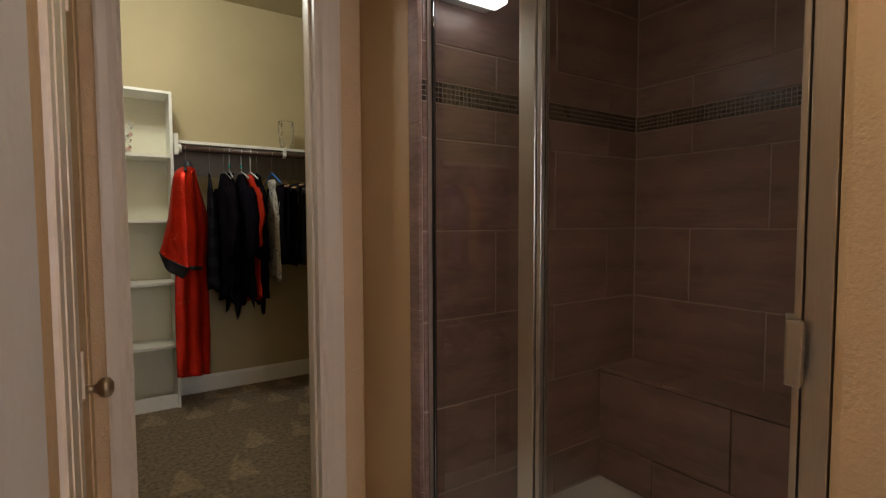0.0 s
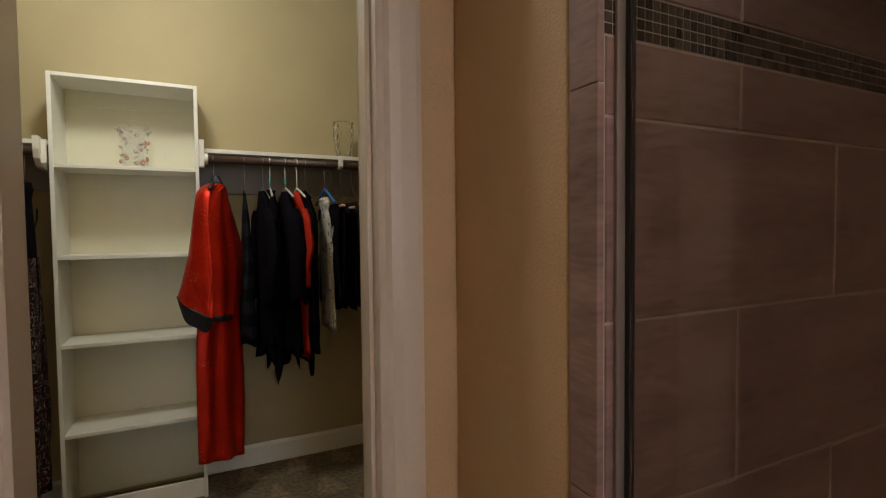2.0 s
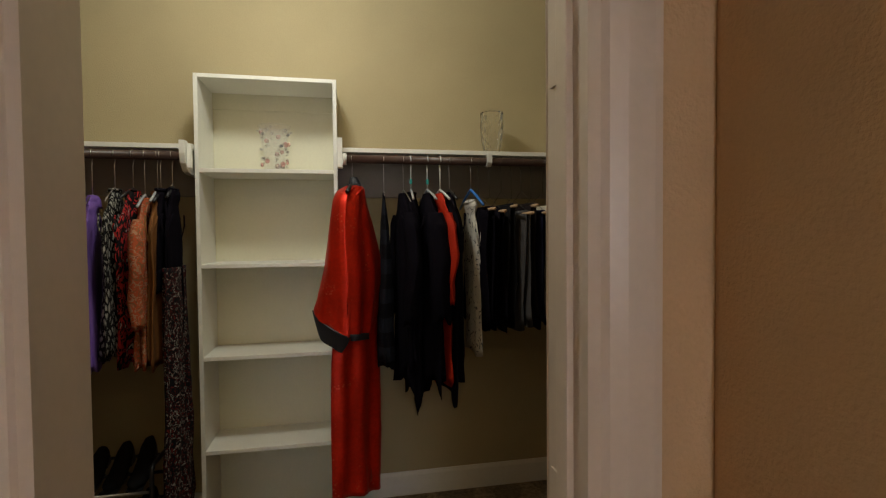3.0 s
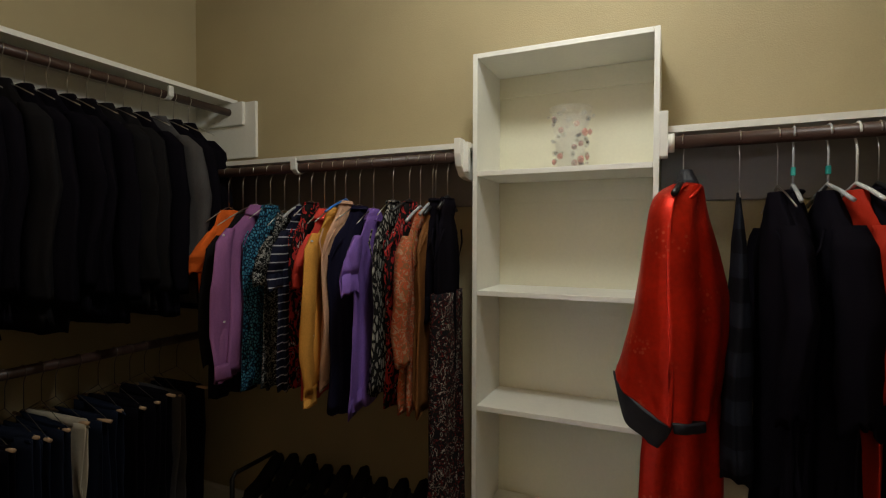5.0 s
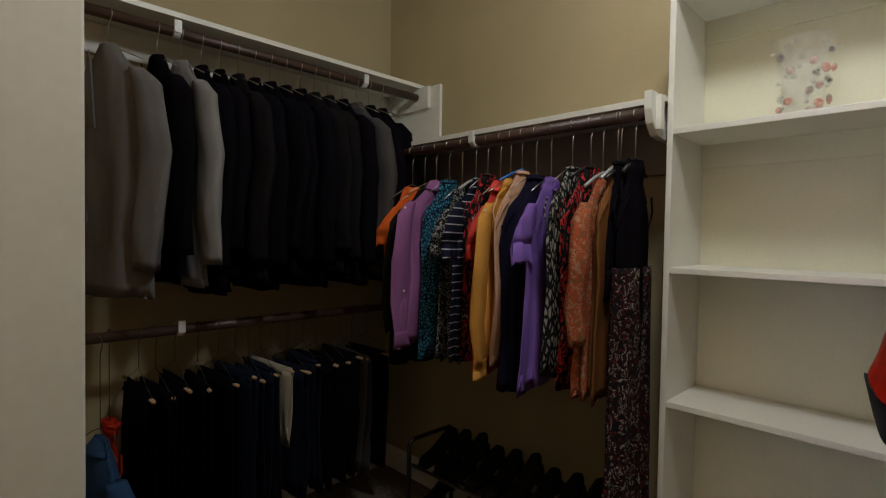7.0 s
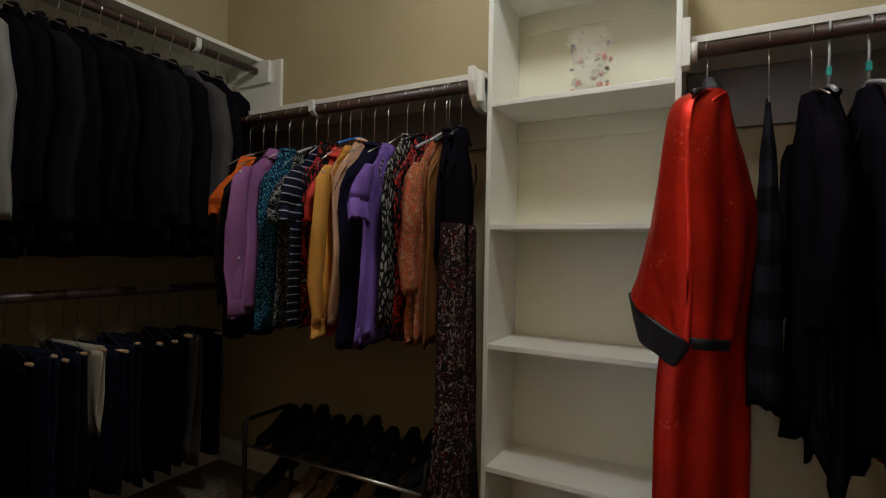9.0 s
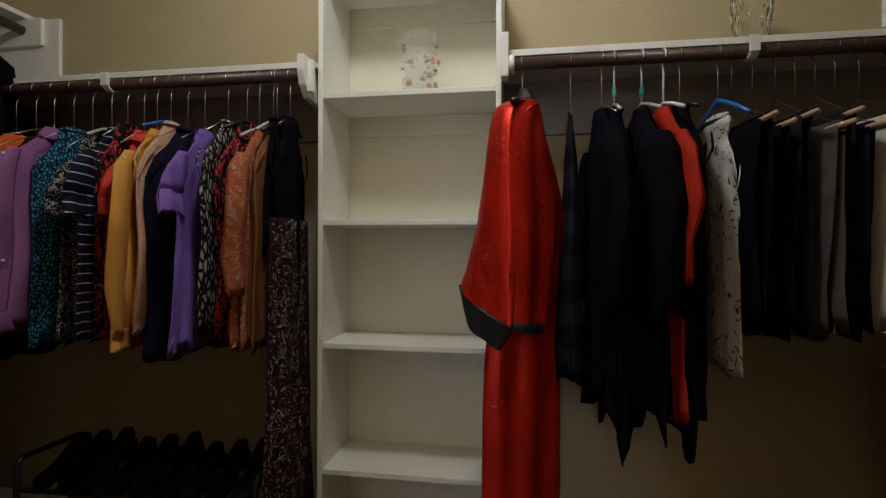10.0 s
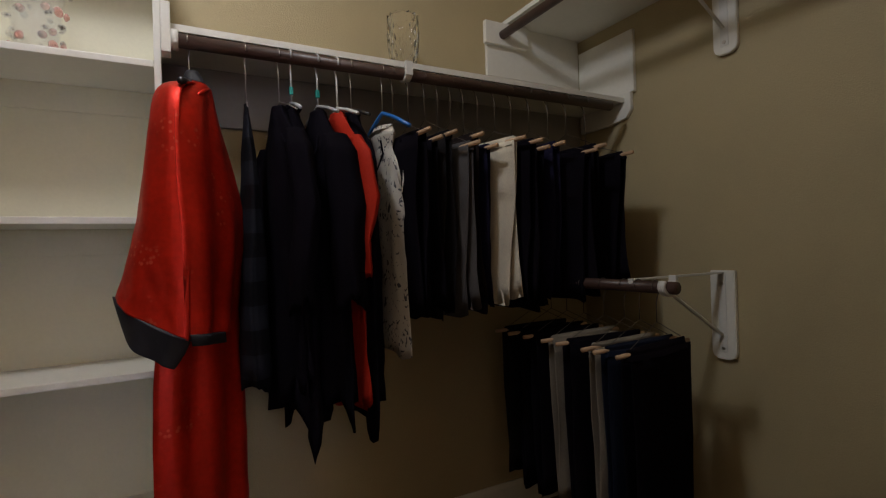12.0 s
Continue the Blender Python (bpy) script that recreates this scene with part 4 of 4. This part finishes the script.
def drape_bm(lefts, rights, thick=0.012, bulge=0.02, folds=3, amp=0.006, seed=0, cols=22, sub=7):
    """A hanging double panel of cloth between two edge lines, bulged towards the room, with folds that grow downwards."""
    rnd = random.Random(seed)
    off = Vector((rnd.uniform(0, 40), rnd.uniform(0, 40), rnd.uniform(0, 40)))
    ph = rnd.uniform(0, 6.28)

    def fine(pts):
        pts = [Vector(p) for p in pts]
        out = []
        for k in range(len(pts) - 1):
            a, b, c, d = pts[max(k - 1, 0)], pts[k], pts[k + 1], pts[min(k + 2, len(pts) - 1)]
            for q in range(sub):
                u = q / sub
                out.append(0.5 * (2 * b + (c - a) * u + (2 * a - 5 * b + 4 * c - d) * u * u + (3 * b - a - 3 * c + d) * u ** 3))
        return out + [pts[-1]]

    bm = bmesh.new()
    front, back = [], []
    ls, rs = fine(lefts), fine(rights)
    for j, (a, b) in enumerate(zip(ls, rs)):
        v = j / (len(ls) - 1)
        out = Vector((b.y - a.y, a.x - b.x, 0)).normalized()
        rf, rb = [], []
        for k in range(cols + 1):
            u = k / cols
            p = a.lerp(b, u)
            q = noise.noise(Vector((p.x * 15, p.y * 15, p.z * 3.0)) + off) + 0.5 * noise.noise(Vector((p.x * 40 + p.z * 14, p.y * 40, p.z * 9)) + off)
            lift = bulge * math.sin(math.pi * u) ** 0.7 + amp * (0.3 + v) * (math.sin(2 * math.pi * folds * u + ph + 1.2 * v) + 1.1 * q)
            edge = min(1.0, 6 * min(u, 1 - u) + 0.15)
            rf.append(bm.verts.new(p + out * (lift + thick * 0.5 * edge)))
            rb.append(bm.verts.new(p + out * (lift * 0.5 - thick * 0.5 * edge)))
        front.append(rf)
        back.append(rb)
    for st in (front, back):
        for r0, r1 in zip(st, st[1:]):
            for k in range(cols):
                bm.faces.new((r0[k], r0[k + 1], r1[k + 1], r1[k]))
    for k in range(cols):
        bm.faces.new((front[0][k], front[0][k + 1], back[0][k + 1], back[0][k]))
        bm.faces.new((front[-1][k], front[-1][k + 1], back[-1][k + 1], back[-1][k]))
    for r0, r1, b0, b1 in zip(front, front[1:], back, back[1:]):
        bm.faces.new((r0[0], r1[0], b1[0], b0[0]))
        bm.faces.new((r0[cols], r1[cols], b1[cols], b0[cols]))
    return bm


body = [(0.470, 4.02, 1.745, 0.028, 0.045), (0.470, 4.01, 1.715, 0.040, 0.070), (0.470, 4.01, 1.60, 0.055, 0.075), (0.470, 4.01, 1.30, 0.075, 0.075), (0.468, 4.01, 0.80, 0.085, 0.075), (0.466, 4.01, 0.30, 0.090, 0.075)]
part("body", loft_bm(body, 48, 5, 0.10, 91, 0.010, sub=6), SATIN, robe, "", True)
part("collar", loft_bm([(0.470, 4.02, 1.795, 0.018, 0.026), (0.470, 4.01, 1.770, 0.027, 0.040), (0.470, 4.00, 1.735, 0.037, 0.060)], 30, 3, 0.08, 92, 0.0, crease=0.004), BLACKSATIN, robe, "black satin collar", True)
for sd in (-1, 1):
    part("neckband", tube_bm([(0.470 + sd * 0.030, 4.03, 1.752), (0.470 + sd * 0.040, 3.98, 1.738), (0.468 + sd * 0.026, 3.92, 1.715), (0.462 + sd * 0.008, 3.90, 1.69)], 0.006, 8), SATIN, robe, "", True)
# wide near sleeve, cut on a slant
part("sleeve", drape_bm(
    [(0.452, 4.01, 1.748), (0.395, 3.965, 1.695), (0.358, 3.95, 1.545), (0.322, 3.94, 1.345), (0.290, 3.93, 1.215), (0.270, 3.92, 1.158)],
    [(0.482, 3.96, 1.748), (0.436, 3.84, 1.690), (0.428, 3.81, 1.500), (0.437, 3.80, 1.270), (0.439, 3.80, 1.130), (0.437, 3.80, 1.045)],
    0.026, 0.026, 1.5, 0.006, 94), SATIN, robe, "", True)
part("sleeve_border", drape_bm(
    [(0.268, 3.92, 1.160), (0.280, 3.91, 1.112), (0.298, 3.90, 1.066)],
    [(0.438, 3.797, 1.047), (0.424, 3.81, 1.010), (0.402, 3.82, 0.975)],
    0.030, 0.026, 1.5, 0.005, 94), BLACKSATIN, robe, "black satin sleeve border", True)
# far sleeve that falls away to the side
part("sleeve", drape_bm(
    [(0.468, 3.95, 1.750), (0.424, 3.825, 1.640), (0.420, 3.80, 1.450), (0.428, 3.79, 1.300), (0.432, 3.795, 1.120), (0.436, 3.80, 1.052)],
    [(0.505, 4.03, 1.735), (0.546, 4.02, 1.600), (0.584, 4.02, 1.436), (0.592, 4.015, 1.300), (0.570, 4.01, 1.115), (0.548, 3.99, 1.038)],
    0.022, 0.016, 2.5, 0.006, 95), SATIN, robe, "", True)
part("sleeve_border", drape_bm(
    [(0.438, 3.795, 1.060), (0.440, 3.795, 1.047), (0.442, 3.80, 1.030)],
    [(0.520, 3.905, 1.046), (0.519, 3.905, 1.034), (0.517, 3.91, 1.018)],
    0.030, 0.016, 1.0, 0.003, 96, 10, 3), BLACKSATIN, robe, "black satin sleeve border", True)
part("skirt", drape_bm(
    [(0.400, 3.87, 1.30), (0.366, 3.86, 1.05), (0.350, 3.85, 0.85), (0.349, 3.85, 0.55), (0.346, 3.85, 0.290)],
    [(0.562, 4.02, 1.30), (0.575, 4.03, 1.05), (0.582, 4.03, 0.85), (0.584, 4.03, 0.55), (0.579, 4.03, 0.235)],
    0.022, 0.030, 2.5, 0.009, 97, 30), SATIN, robe, "", True)

# narrow patterned scarf and black tops
m = on_back(0.637, 0)
hanger(m, 0.16, WIRE, "thin steel wire hanger", 0.03, 0.0018, 0.02)
scarf = thing("scarf", "narrow black scarf with dark woven bands", "scarf", "", m @ pose(0, 0, -0.165))
part("cloth", loft_bm([(0, 0, 0, 0.012, 0.006), (0, 0, -0.15, 0.06, 0.020), (0, 0, -0.5, 0.11, 0.034), (0, 0, -0.86, 0.13, 0.040)], 30, 4, 0.16, 61, 0.014), CHECK, scarf, "", True)

GT = "black tops on the right rod"
TOPS = [
    (0.735, BLACK, "sheer black blouse with a ragged hem", 0.86, 0.50, 0.47, 0.05, CLEARPLASTIC, 0.045),
    (0.774, BLACK, "long black chiffon top with a pointed hem", 0.95, 0.0, 0.40, 0.075, CLEARPLASTIC, 0.075),
    (0.858, BLACK, "black chiffon top with an uneven hem", 0.92, 0.50, 0.42, 0.07, CLEARPLASTIC, 0.04),
    (0.972, BLACK, "black draped jacket with a pointed hem", 0.95, 0.0, 0.42, 0.06, BPLASTIC, 0.06),
]
for i, (x, mat, label, length, sleeve, wide, thick, hm, hem) in enumerate(TOPS):
    m = on_back(x, (3, -4, 5, 0)[i])
    if i:
        hanger(m, 0.15, hm, "plastic hanger with a small teal size tag" if i < 3 else "black plastic hanger with a steel hook", 0.17, 0.006, 0.055, "plastic" if i < 3 else "wood", TEALTAG if i < 3 else None)
    else:
        hanger(m, 0.15, WIRE, "thin steel wire hanger")
    garment("top", label, "top", GT, m, 0.178, wide, length, thick * 0.75, mat, sleeve, 0.06, hem, 0.92, 6, depth=0.28)
m = on_back(0.924, 4)
hanger(m, 0.15, WPLASTIC, "white plastic tubular clothes hanger", 0.17, 0.006, 0.055, "plastic")
garment("shirt", "red silk shirt between the black tops", "shirt", GT, m, 0.178, 0.42, 0.93, 0.026, REDCLOTH, 0.42, 0.06, 0.02)
m = on_back(1.085, 3)
hanger(m, 0.15, BLUEPLASTIC, "bright blue plastic hanger with a steel hook", 0.20, 0.007, 0.085, "wood")
garment("lace_top", "white sleeveless lace top with black floral print", "top", GT, m, 0.215, 0.27, 0.76, 0.018, LACE, 0.0, 0.05, 0.01, 1.0, neck=0.08)

# folded trousers on the back rod
GP = "folded trousers on the right rod"
PANTS = [(1.125, BLACK, "black", 0.60, 0.030), (1.185, BLACK, "black", 0.60, 0.030), (1.250, CHARCOAL, "charcoal", 0.64, 0.028), (1.305, GREY, "grey", 0.60, 0.020), (1.360, BROWNBLACK, "dark brown", 0.60, 0.026), (1.415, NIGHT, "navy", 0.60, 0.024), (1.480, CREAM, "cream", 0.60, 0.018),
         (1.560, BLACK, "black", 0.60, 0.034), (1.640, BLACK, "black", 0.62, 0.034), (1.730, NIGHT, "black navy", 0.60, 0.034), (1.830, BLACK, "black", 0.58, 0.034), (1.930, BLACK, "black", 0.56, 0.034), (2.040, BLACK, "black", 0.54, 0.034)]
for i, (x, mat, word, length, thick) in enumerate(PANTS):
    m = on_back(x, (2, 5, 3, 8, 4, 6, 10, 3, 5, 2, 0, 4, -3)[i])
    low = 0.17 + 0.020 * math.sin(i * 2.7)
    broad = (0.43, 0.33, 0.32, 0.37, 0.30, 0.29, 0.39, 0.44, 0.32, 0.31, 0.45, 0.32, 0.44)[i]
    hanger(m, low, DARKWIRE, "dark wire hanger with a pale wooden bar", broad / 2 + 0.012, 0.002, 0.085, "bar")
    trousers(word + " trousers folded over a wooden bar", GP, m, low, broad, length, thick, mat, 0.085)

# trousers on the lower right rod
GR = "folded trousers on the lower right rod"
LOW = [(3.515, BLACK, "black", 0.66, 0.034), (3.585, JEANS, "grey-blue denim", 0.64, 0.024), (3.650, GREIGE, "pale cream", 0.64, 0.026), (3.745, BLACK, "black", 0.64, 0.040), (3.850, GREIGE, "grey-beige", 0.64, 0.030), (3.945, BLACK, "black", 0.64, 0.036), (4.04, BLACK, "black", 0.64, 0.036), (4.14, CHARCOAL, "charcoal", 0.62, 0.032)]
for i, (y, mat, word, length, thick) in enumerate(LOW):
    m = pose(1.83, y, 1.107, 0, 0, (8, 2, 5, -3, 4, 1, 0, 3)[i])
    hanger(m, 0.115, DARKWIRE, "dark wire hanger with a pale wooden bar", 0.19, 0.002, 0.085, "bar")
    trousers(word + " trousers folded over a wooden bar", GR, m, 0.115, 0.36, length, thick, mat, 0.085)

# jackets on the upper left rod
GJ = "jackets on the left rod"
JACKETS = [(2.80, LIGHTGREY, "mid grey"), (2.965, BLACK, "black"), (3.05, PALEGREY, "light grey"), (3.13, BLACK, "black"), (3.205, BLACK, "black"), (3.28, CHARCOAL, "charcoal"), (3.355, BLACK, "black"), (3.43, BLACK, "black"), (3.505, BLACK, "black"), (3.58, BLACK, "black"), (3.655, CHARCOAL, "charcoal"), (3.735, CHARCOAL, "charcoal"), (3.82, BLACK, "black"), (3.905, GREY, "grey"), (3.985, BLACK, "black"), (4.07, BLACK, "black")]
for i, (y, mat, word) in enumerate(JACKETS):
    m = on_left(y, 2.272, (24, 6, 8, 2, -2, 3, 0, 4, -3, 2, 3, -2, 0, 3, 2, -2, 1)[i])
    hanger(m, 0.12, WIRE, "thin steel wire hanger", 0.19)
    garment("suit_jacket", word + " tailored suit jacket on a wire hanger", "jacket", GJ, m, 0.125, 0.44, (0.92, 0.86, 0.90)[i % 3] + 0.015 * math.sin(i * 2.1), 0.040, mat, (0.72, 0.66, 0.70)[i % 3], 0.080, 0.004, 1.0, 5, None, None, 0.06, 0.16)

# trousers and jeans on the lower left rod
GL = "trousers on the lower left rod"
LPANTS = [(2.90, BLACK, "black"), (2.96, BLACK, "black"), (3.03, BLACK, "black"), (3.12, BLACK, "black"), (3.20, BLACK, "black"), (3.275, JEANS, "dark blue denim"), (3.335, JEANS, "dark blue denim"), (3.395, JEANS, "blue denim"), (3.445, CREAM, "cream"), (3.53, JEANS, "blue denim"), (3.61, JEANS, "dark blue denim"), (3.68, BLACK, "black"), (3.75, BLACK, "black"), (3.82, BLACK, "black"), (3.895, GREY, "grey"), (3.99, BLACK, "black")]
for i, (y, mat, word) in enumerate(LPANTS):
    m = pose(-1.80, y, 1.067, 0, 0, 5 * math.sin(i * 1.7))
    low = 0.135 + 0.012 * math.sin(i * 2.3)
    hanger(m, low, DARKWIRE, "dark wire hanger with a pale wooden bar", 0.185 + 0.015 * math.cos(i * 2.9), 0.002, 0.085, "bar")
    trousers(word + " trousers folded over a wooden bar", GL, m, low, 0.35 + 0.02 * math.sin(i * 1.9), (0.62, 0.36)[word == "cream"], 0.026 if word != "cream" else 0.016, mat, 0.085)
m = pose(-1.70, 2.755, 1.067, 0, 0, 6)
hanger(m, 0.31, DARKWIRE, "dark wire clothes hanger", 0.17)
garment("denim_shirt", "faded blue denim shirt on a wire hanger", "shirt", GL, m, 0.36, 0.46, 0.72, 0.045, DENIM, 0.55, 0.062, 0.01, collar=DENIM)
m = pose(-1.84, 2.81, 1.067, 0, 0, 3)
hanger(m, 0.33, DARKWIRE, "dark wire clothes hanger", 0.09)
garment("blouse", "dark red blouse behind the denim shirt", "blouse", GL, m, 0.345, 0.22, 0.50, 0.02, REDCLOTH, 0.0)

# ---- shoe rack ----
rack = thing("shoe_rack", "black metal two-tier shoe rack filled with dark shoes", "shoe rack")
RX0, RX1 = -1.42, -0.44
for x in (RX0, RX1):
    bm = tube_bm([(x, 3.98, 0.0), (x, 3.98, 0.44), (x, 4.0, 0.46), (x, 4.26, 0.46), (x, 4.28, 0.44), (x, 4.28, 0.0)], 0.011, 8)
    part("end_frame", bm, BPLASTIC, rack, "", True)
for z in (0.12, 0.34):
    for y, dz in ((3.99, 0.0), (4.13, 0.03), (4.27, 0.06)):
        part("rail", tube_bm([(RX0, y, z + dz), (RX1, y, z + dz)], 0.008, 8), STEEL if (y < 4 and z > 0.3) else BPLASTIC, rack, "", True)


def shoe(m, material, label, heel=0.03):
    ob = thing("shoe", label, "shoe", "shoes on the rack", m)
    rows = []
    for u in [k / 9 for k in range(10)]:
        y = -0.13 + 0.26 * u
        w = 0.044 * max(0.05, 1 - (2 * u - 1) ** 4) ** 0.5 * (1.05 - 0.25 * u)
        h = (0.035 + 0.055 * max(0, (u - 0.35) / 0.65) ** 0.8) * (1 - 0.45 * max(0, (u - 0.82) / 0.18) ** 2)
        rows.append((y, max(0.012, w), h, heel * max(0, (u - 0.5) / 0.5)))
    bm = bmesh.new()
    rings = []
    for y, w, h, lift in rows:
        rings.append([bm.verts.new((w * math.cos(a), y, lift + 0.008 + h * (0.5 + 0.5 * math.sin(a)))) for a in [2 * math.pi * k / 14 for k in range(14)]])
    for a, b in zip(rings, rings[1:]):
        for k in range(14):
            bm.faces.new((a[k], a[(k + 1) % 14], b[(k + 1) % 14], b[k]))
    bm.faces.new(rings[0][::-1])
    bm.faces.new(rings[-1])
    part("upper", bm, material, ob, "", True)
    part("sole", box_bm(-0.034, 0.034, -0.125, 0.02, 0.0, 0.009, 0.003), BPLASTIC, ob)
    part("heel", box_bm(-0.022, 0.022, 0.07, 0.125, 0.0, heel + 0.012, 0.004), BPLASTIC, ob)


LEATHER = grained("black_leather", (0.006, 0.005, 0.005), 0.8, 0.2, 20.0, 250.0, 0.1, spec=0.2)
TANLEATHER = grained("tan_leather", (0.20, 0.12, 0.07), 0.45, 0.2, 20.0, 250.0, 0.1)
for i in range(9):
    x = RX0 + 0.075 + i * 0.103
    shoe(pose(x, 4.12, 0.368, 12, 0, 3 * math.sin(i * 2.3)), LEATHER, "black leather shoe on the upper rack", 0.03 + 0.02 * (i % 3))
    if i % 2 == 0 or i in (3, 5):
        shoe(pose(x, 4.12, 0.148, 12, 0, 3 * math.sin(i * 1.3)), TANLEATHER if i in (2, 3, 5) else LEATHER, "brown leather shoe on the lower rack" if i in (2, 3, 5) else "black leather shoe on the lower rack")

# ---- vases ----
vase = thing("rose_vase", "clear glass vase set with pink glass roses", "vase", "", pose(0.095, 4.215, 1.838) @ Matrix.Scale(0.9, 4))
part("bowl", lathe_bm([(0.001, 0.0), (0.056, 0.0), (0.060, 0.01), (0.064, 0.10), (0.078, 0.20), (0.092, 0.262), (0.088, 0.262), (0.073, 0.20), (0.059, 0.10), (0.054, 0.018), (0.001, 0.016)], 32), GLASS, vase, "", True)
rnd = random.Random(4)
for i in range(52):
    pink = i % 4 == 0
    a, z = rnd.uniform(0, 6.283), rnd.uniform(0.02, 0.248)
    r = (0.064 + 0.028 * max(0, (z - 0.10) / 0.16)) + 0.002
    bm = bmesh.new()
    s = rnd.uniform(0.0125, 0.0165) if pink else rnd.uniform(0.007, 0.013)
    for k, q in enumerate((1.0, 0.72, 0.42)):
        lathe_bm([(s * q * 0.3, -0.004), (s * q, 0.001 + 0.003 * k), (s * q * 1.05, 0.006 + 0.003 * k), (s * q * 0.8, 0.005 + 0.003 * k)], 11, bm)
    bmesh.ops.transform(bm, matrix=pose(r * math.cos(a), r * math.sin(a), z, 0, 0, math.degrees(a)) @ pose(0, 0, 0, 0, 90, 0), verts=bm.verts)
    part("rose", bm, ROSE if pink else BUD, vase, "pink glass rose" if pink else "clear glass rose", True)

crystal = thing("crystal_vase", "cut crystal vase with a diamond pattern", "vase", "", pose(1.255, 4.20, SZ + 0.001) @ Matrix.Diagonal((0.82, 0.82, 0.98, 1)))
bm = bmesh.new()
n = 28
prof = [(0.050, 0.0), (0.055, 0.02), (0.061, 0.05), (0.067, 0.08), (0.072, 0.11), (0.075, 0.14), (0.076, 0.17), (0.074, 0.20), (0.073, 0.235)]
rings = []
for j, (r, z) in enumerate(prof):
    rings.append([bm.verts.new(((r + (0.0045 if (k + j) % 2 else -0.001)) * math.cos(2 * math.pi * (k + 0.5 * (j % 2)) / n), (r + (0.0045 if (k + j) % 2 else -0.001)) * math.sin(2 * math.pi * (k + 0.5 * (j % 2)) / n), z + (0.008 * (k % 2) if j == len(prof) - 1 else 0))) for k in range(n)])
inner = [[bm.verts.new(((r - 0.007) * math.cos(2 * math.pi * k / n), (r - 0.007) * math.sin(2 * math.pi * k / n), max(0.018, z))) for k in range(n)] for r, z in prof]
for st in (rings, inner):
    for a, b in zip(st, st[1:]):
        for k in range(n):
            bm.faces.new((a[k], a[(k + 1) % n], b[(k + 1) % n], b[k]))
for k in range(n):
    bm.faces.new((rings[-1][k], rings[-1][(k + 1) % n], inner[-1][(k + 1) % n], inner[-1][k]))
bm.faces.new(rings[0][::-1])
bm.faces.new(inner[0])
part("bowl", bm, CRYSTAL, crystal)
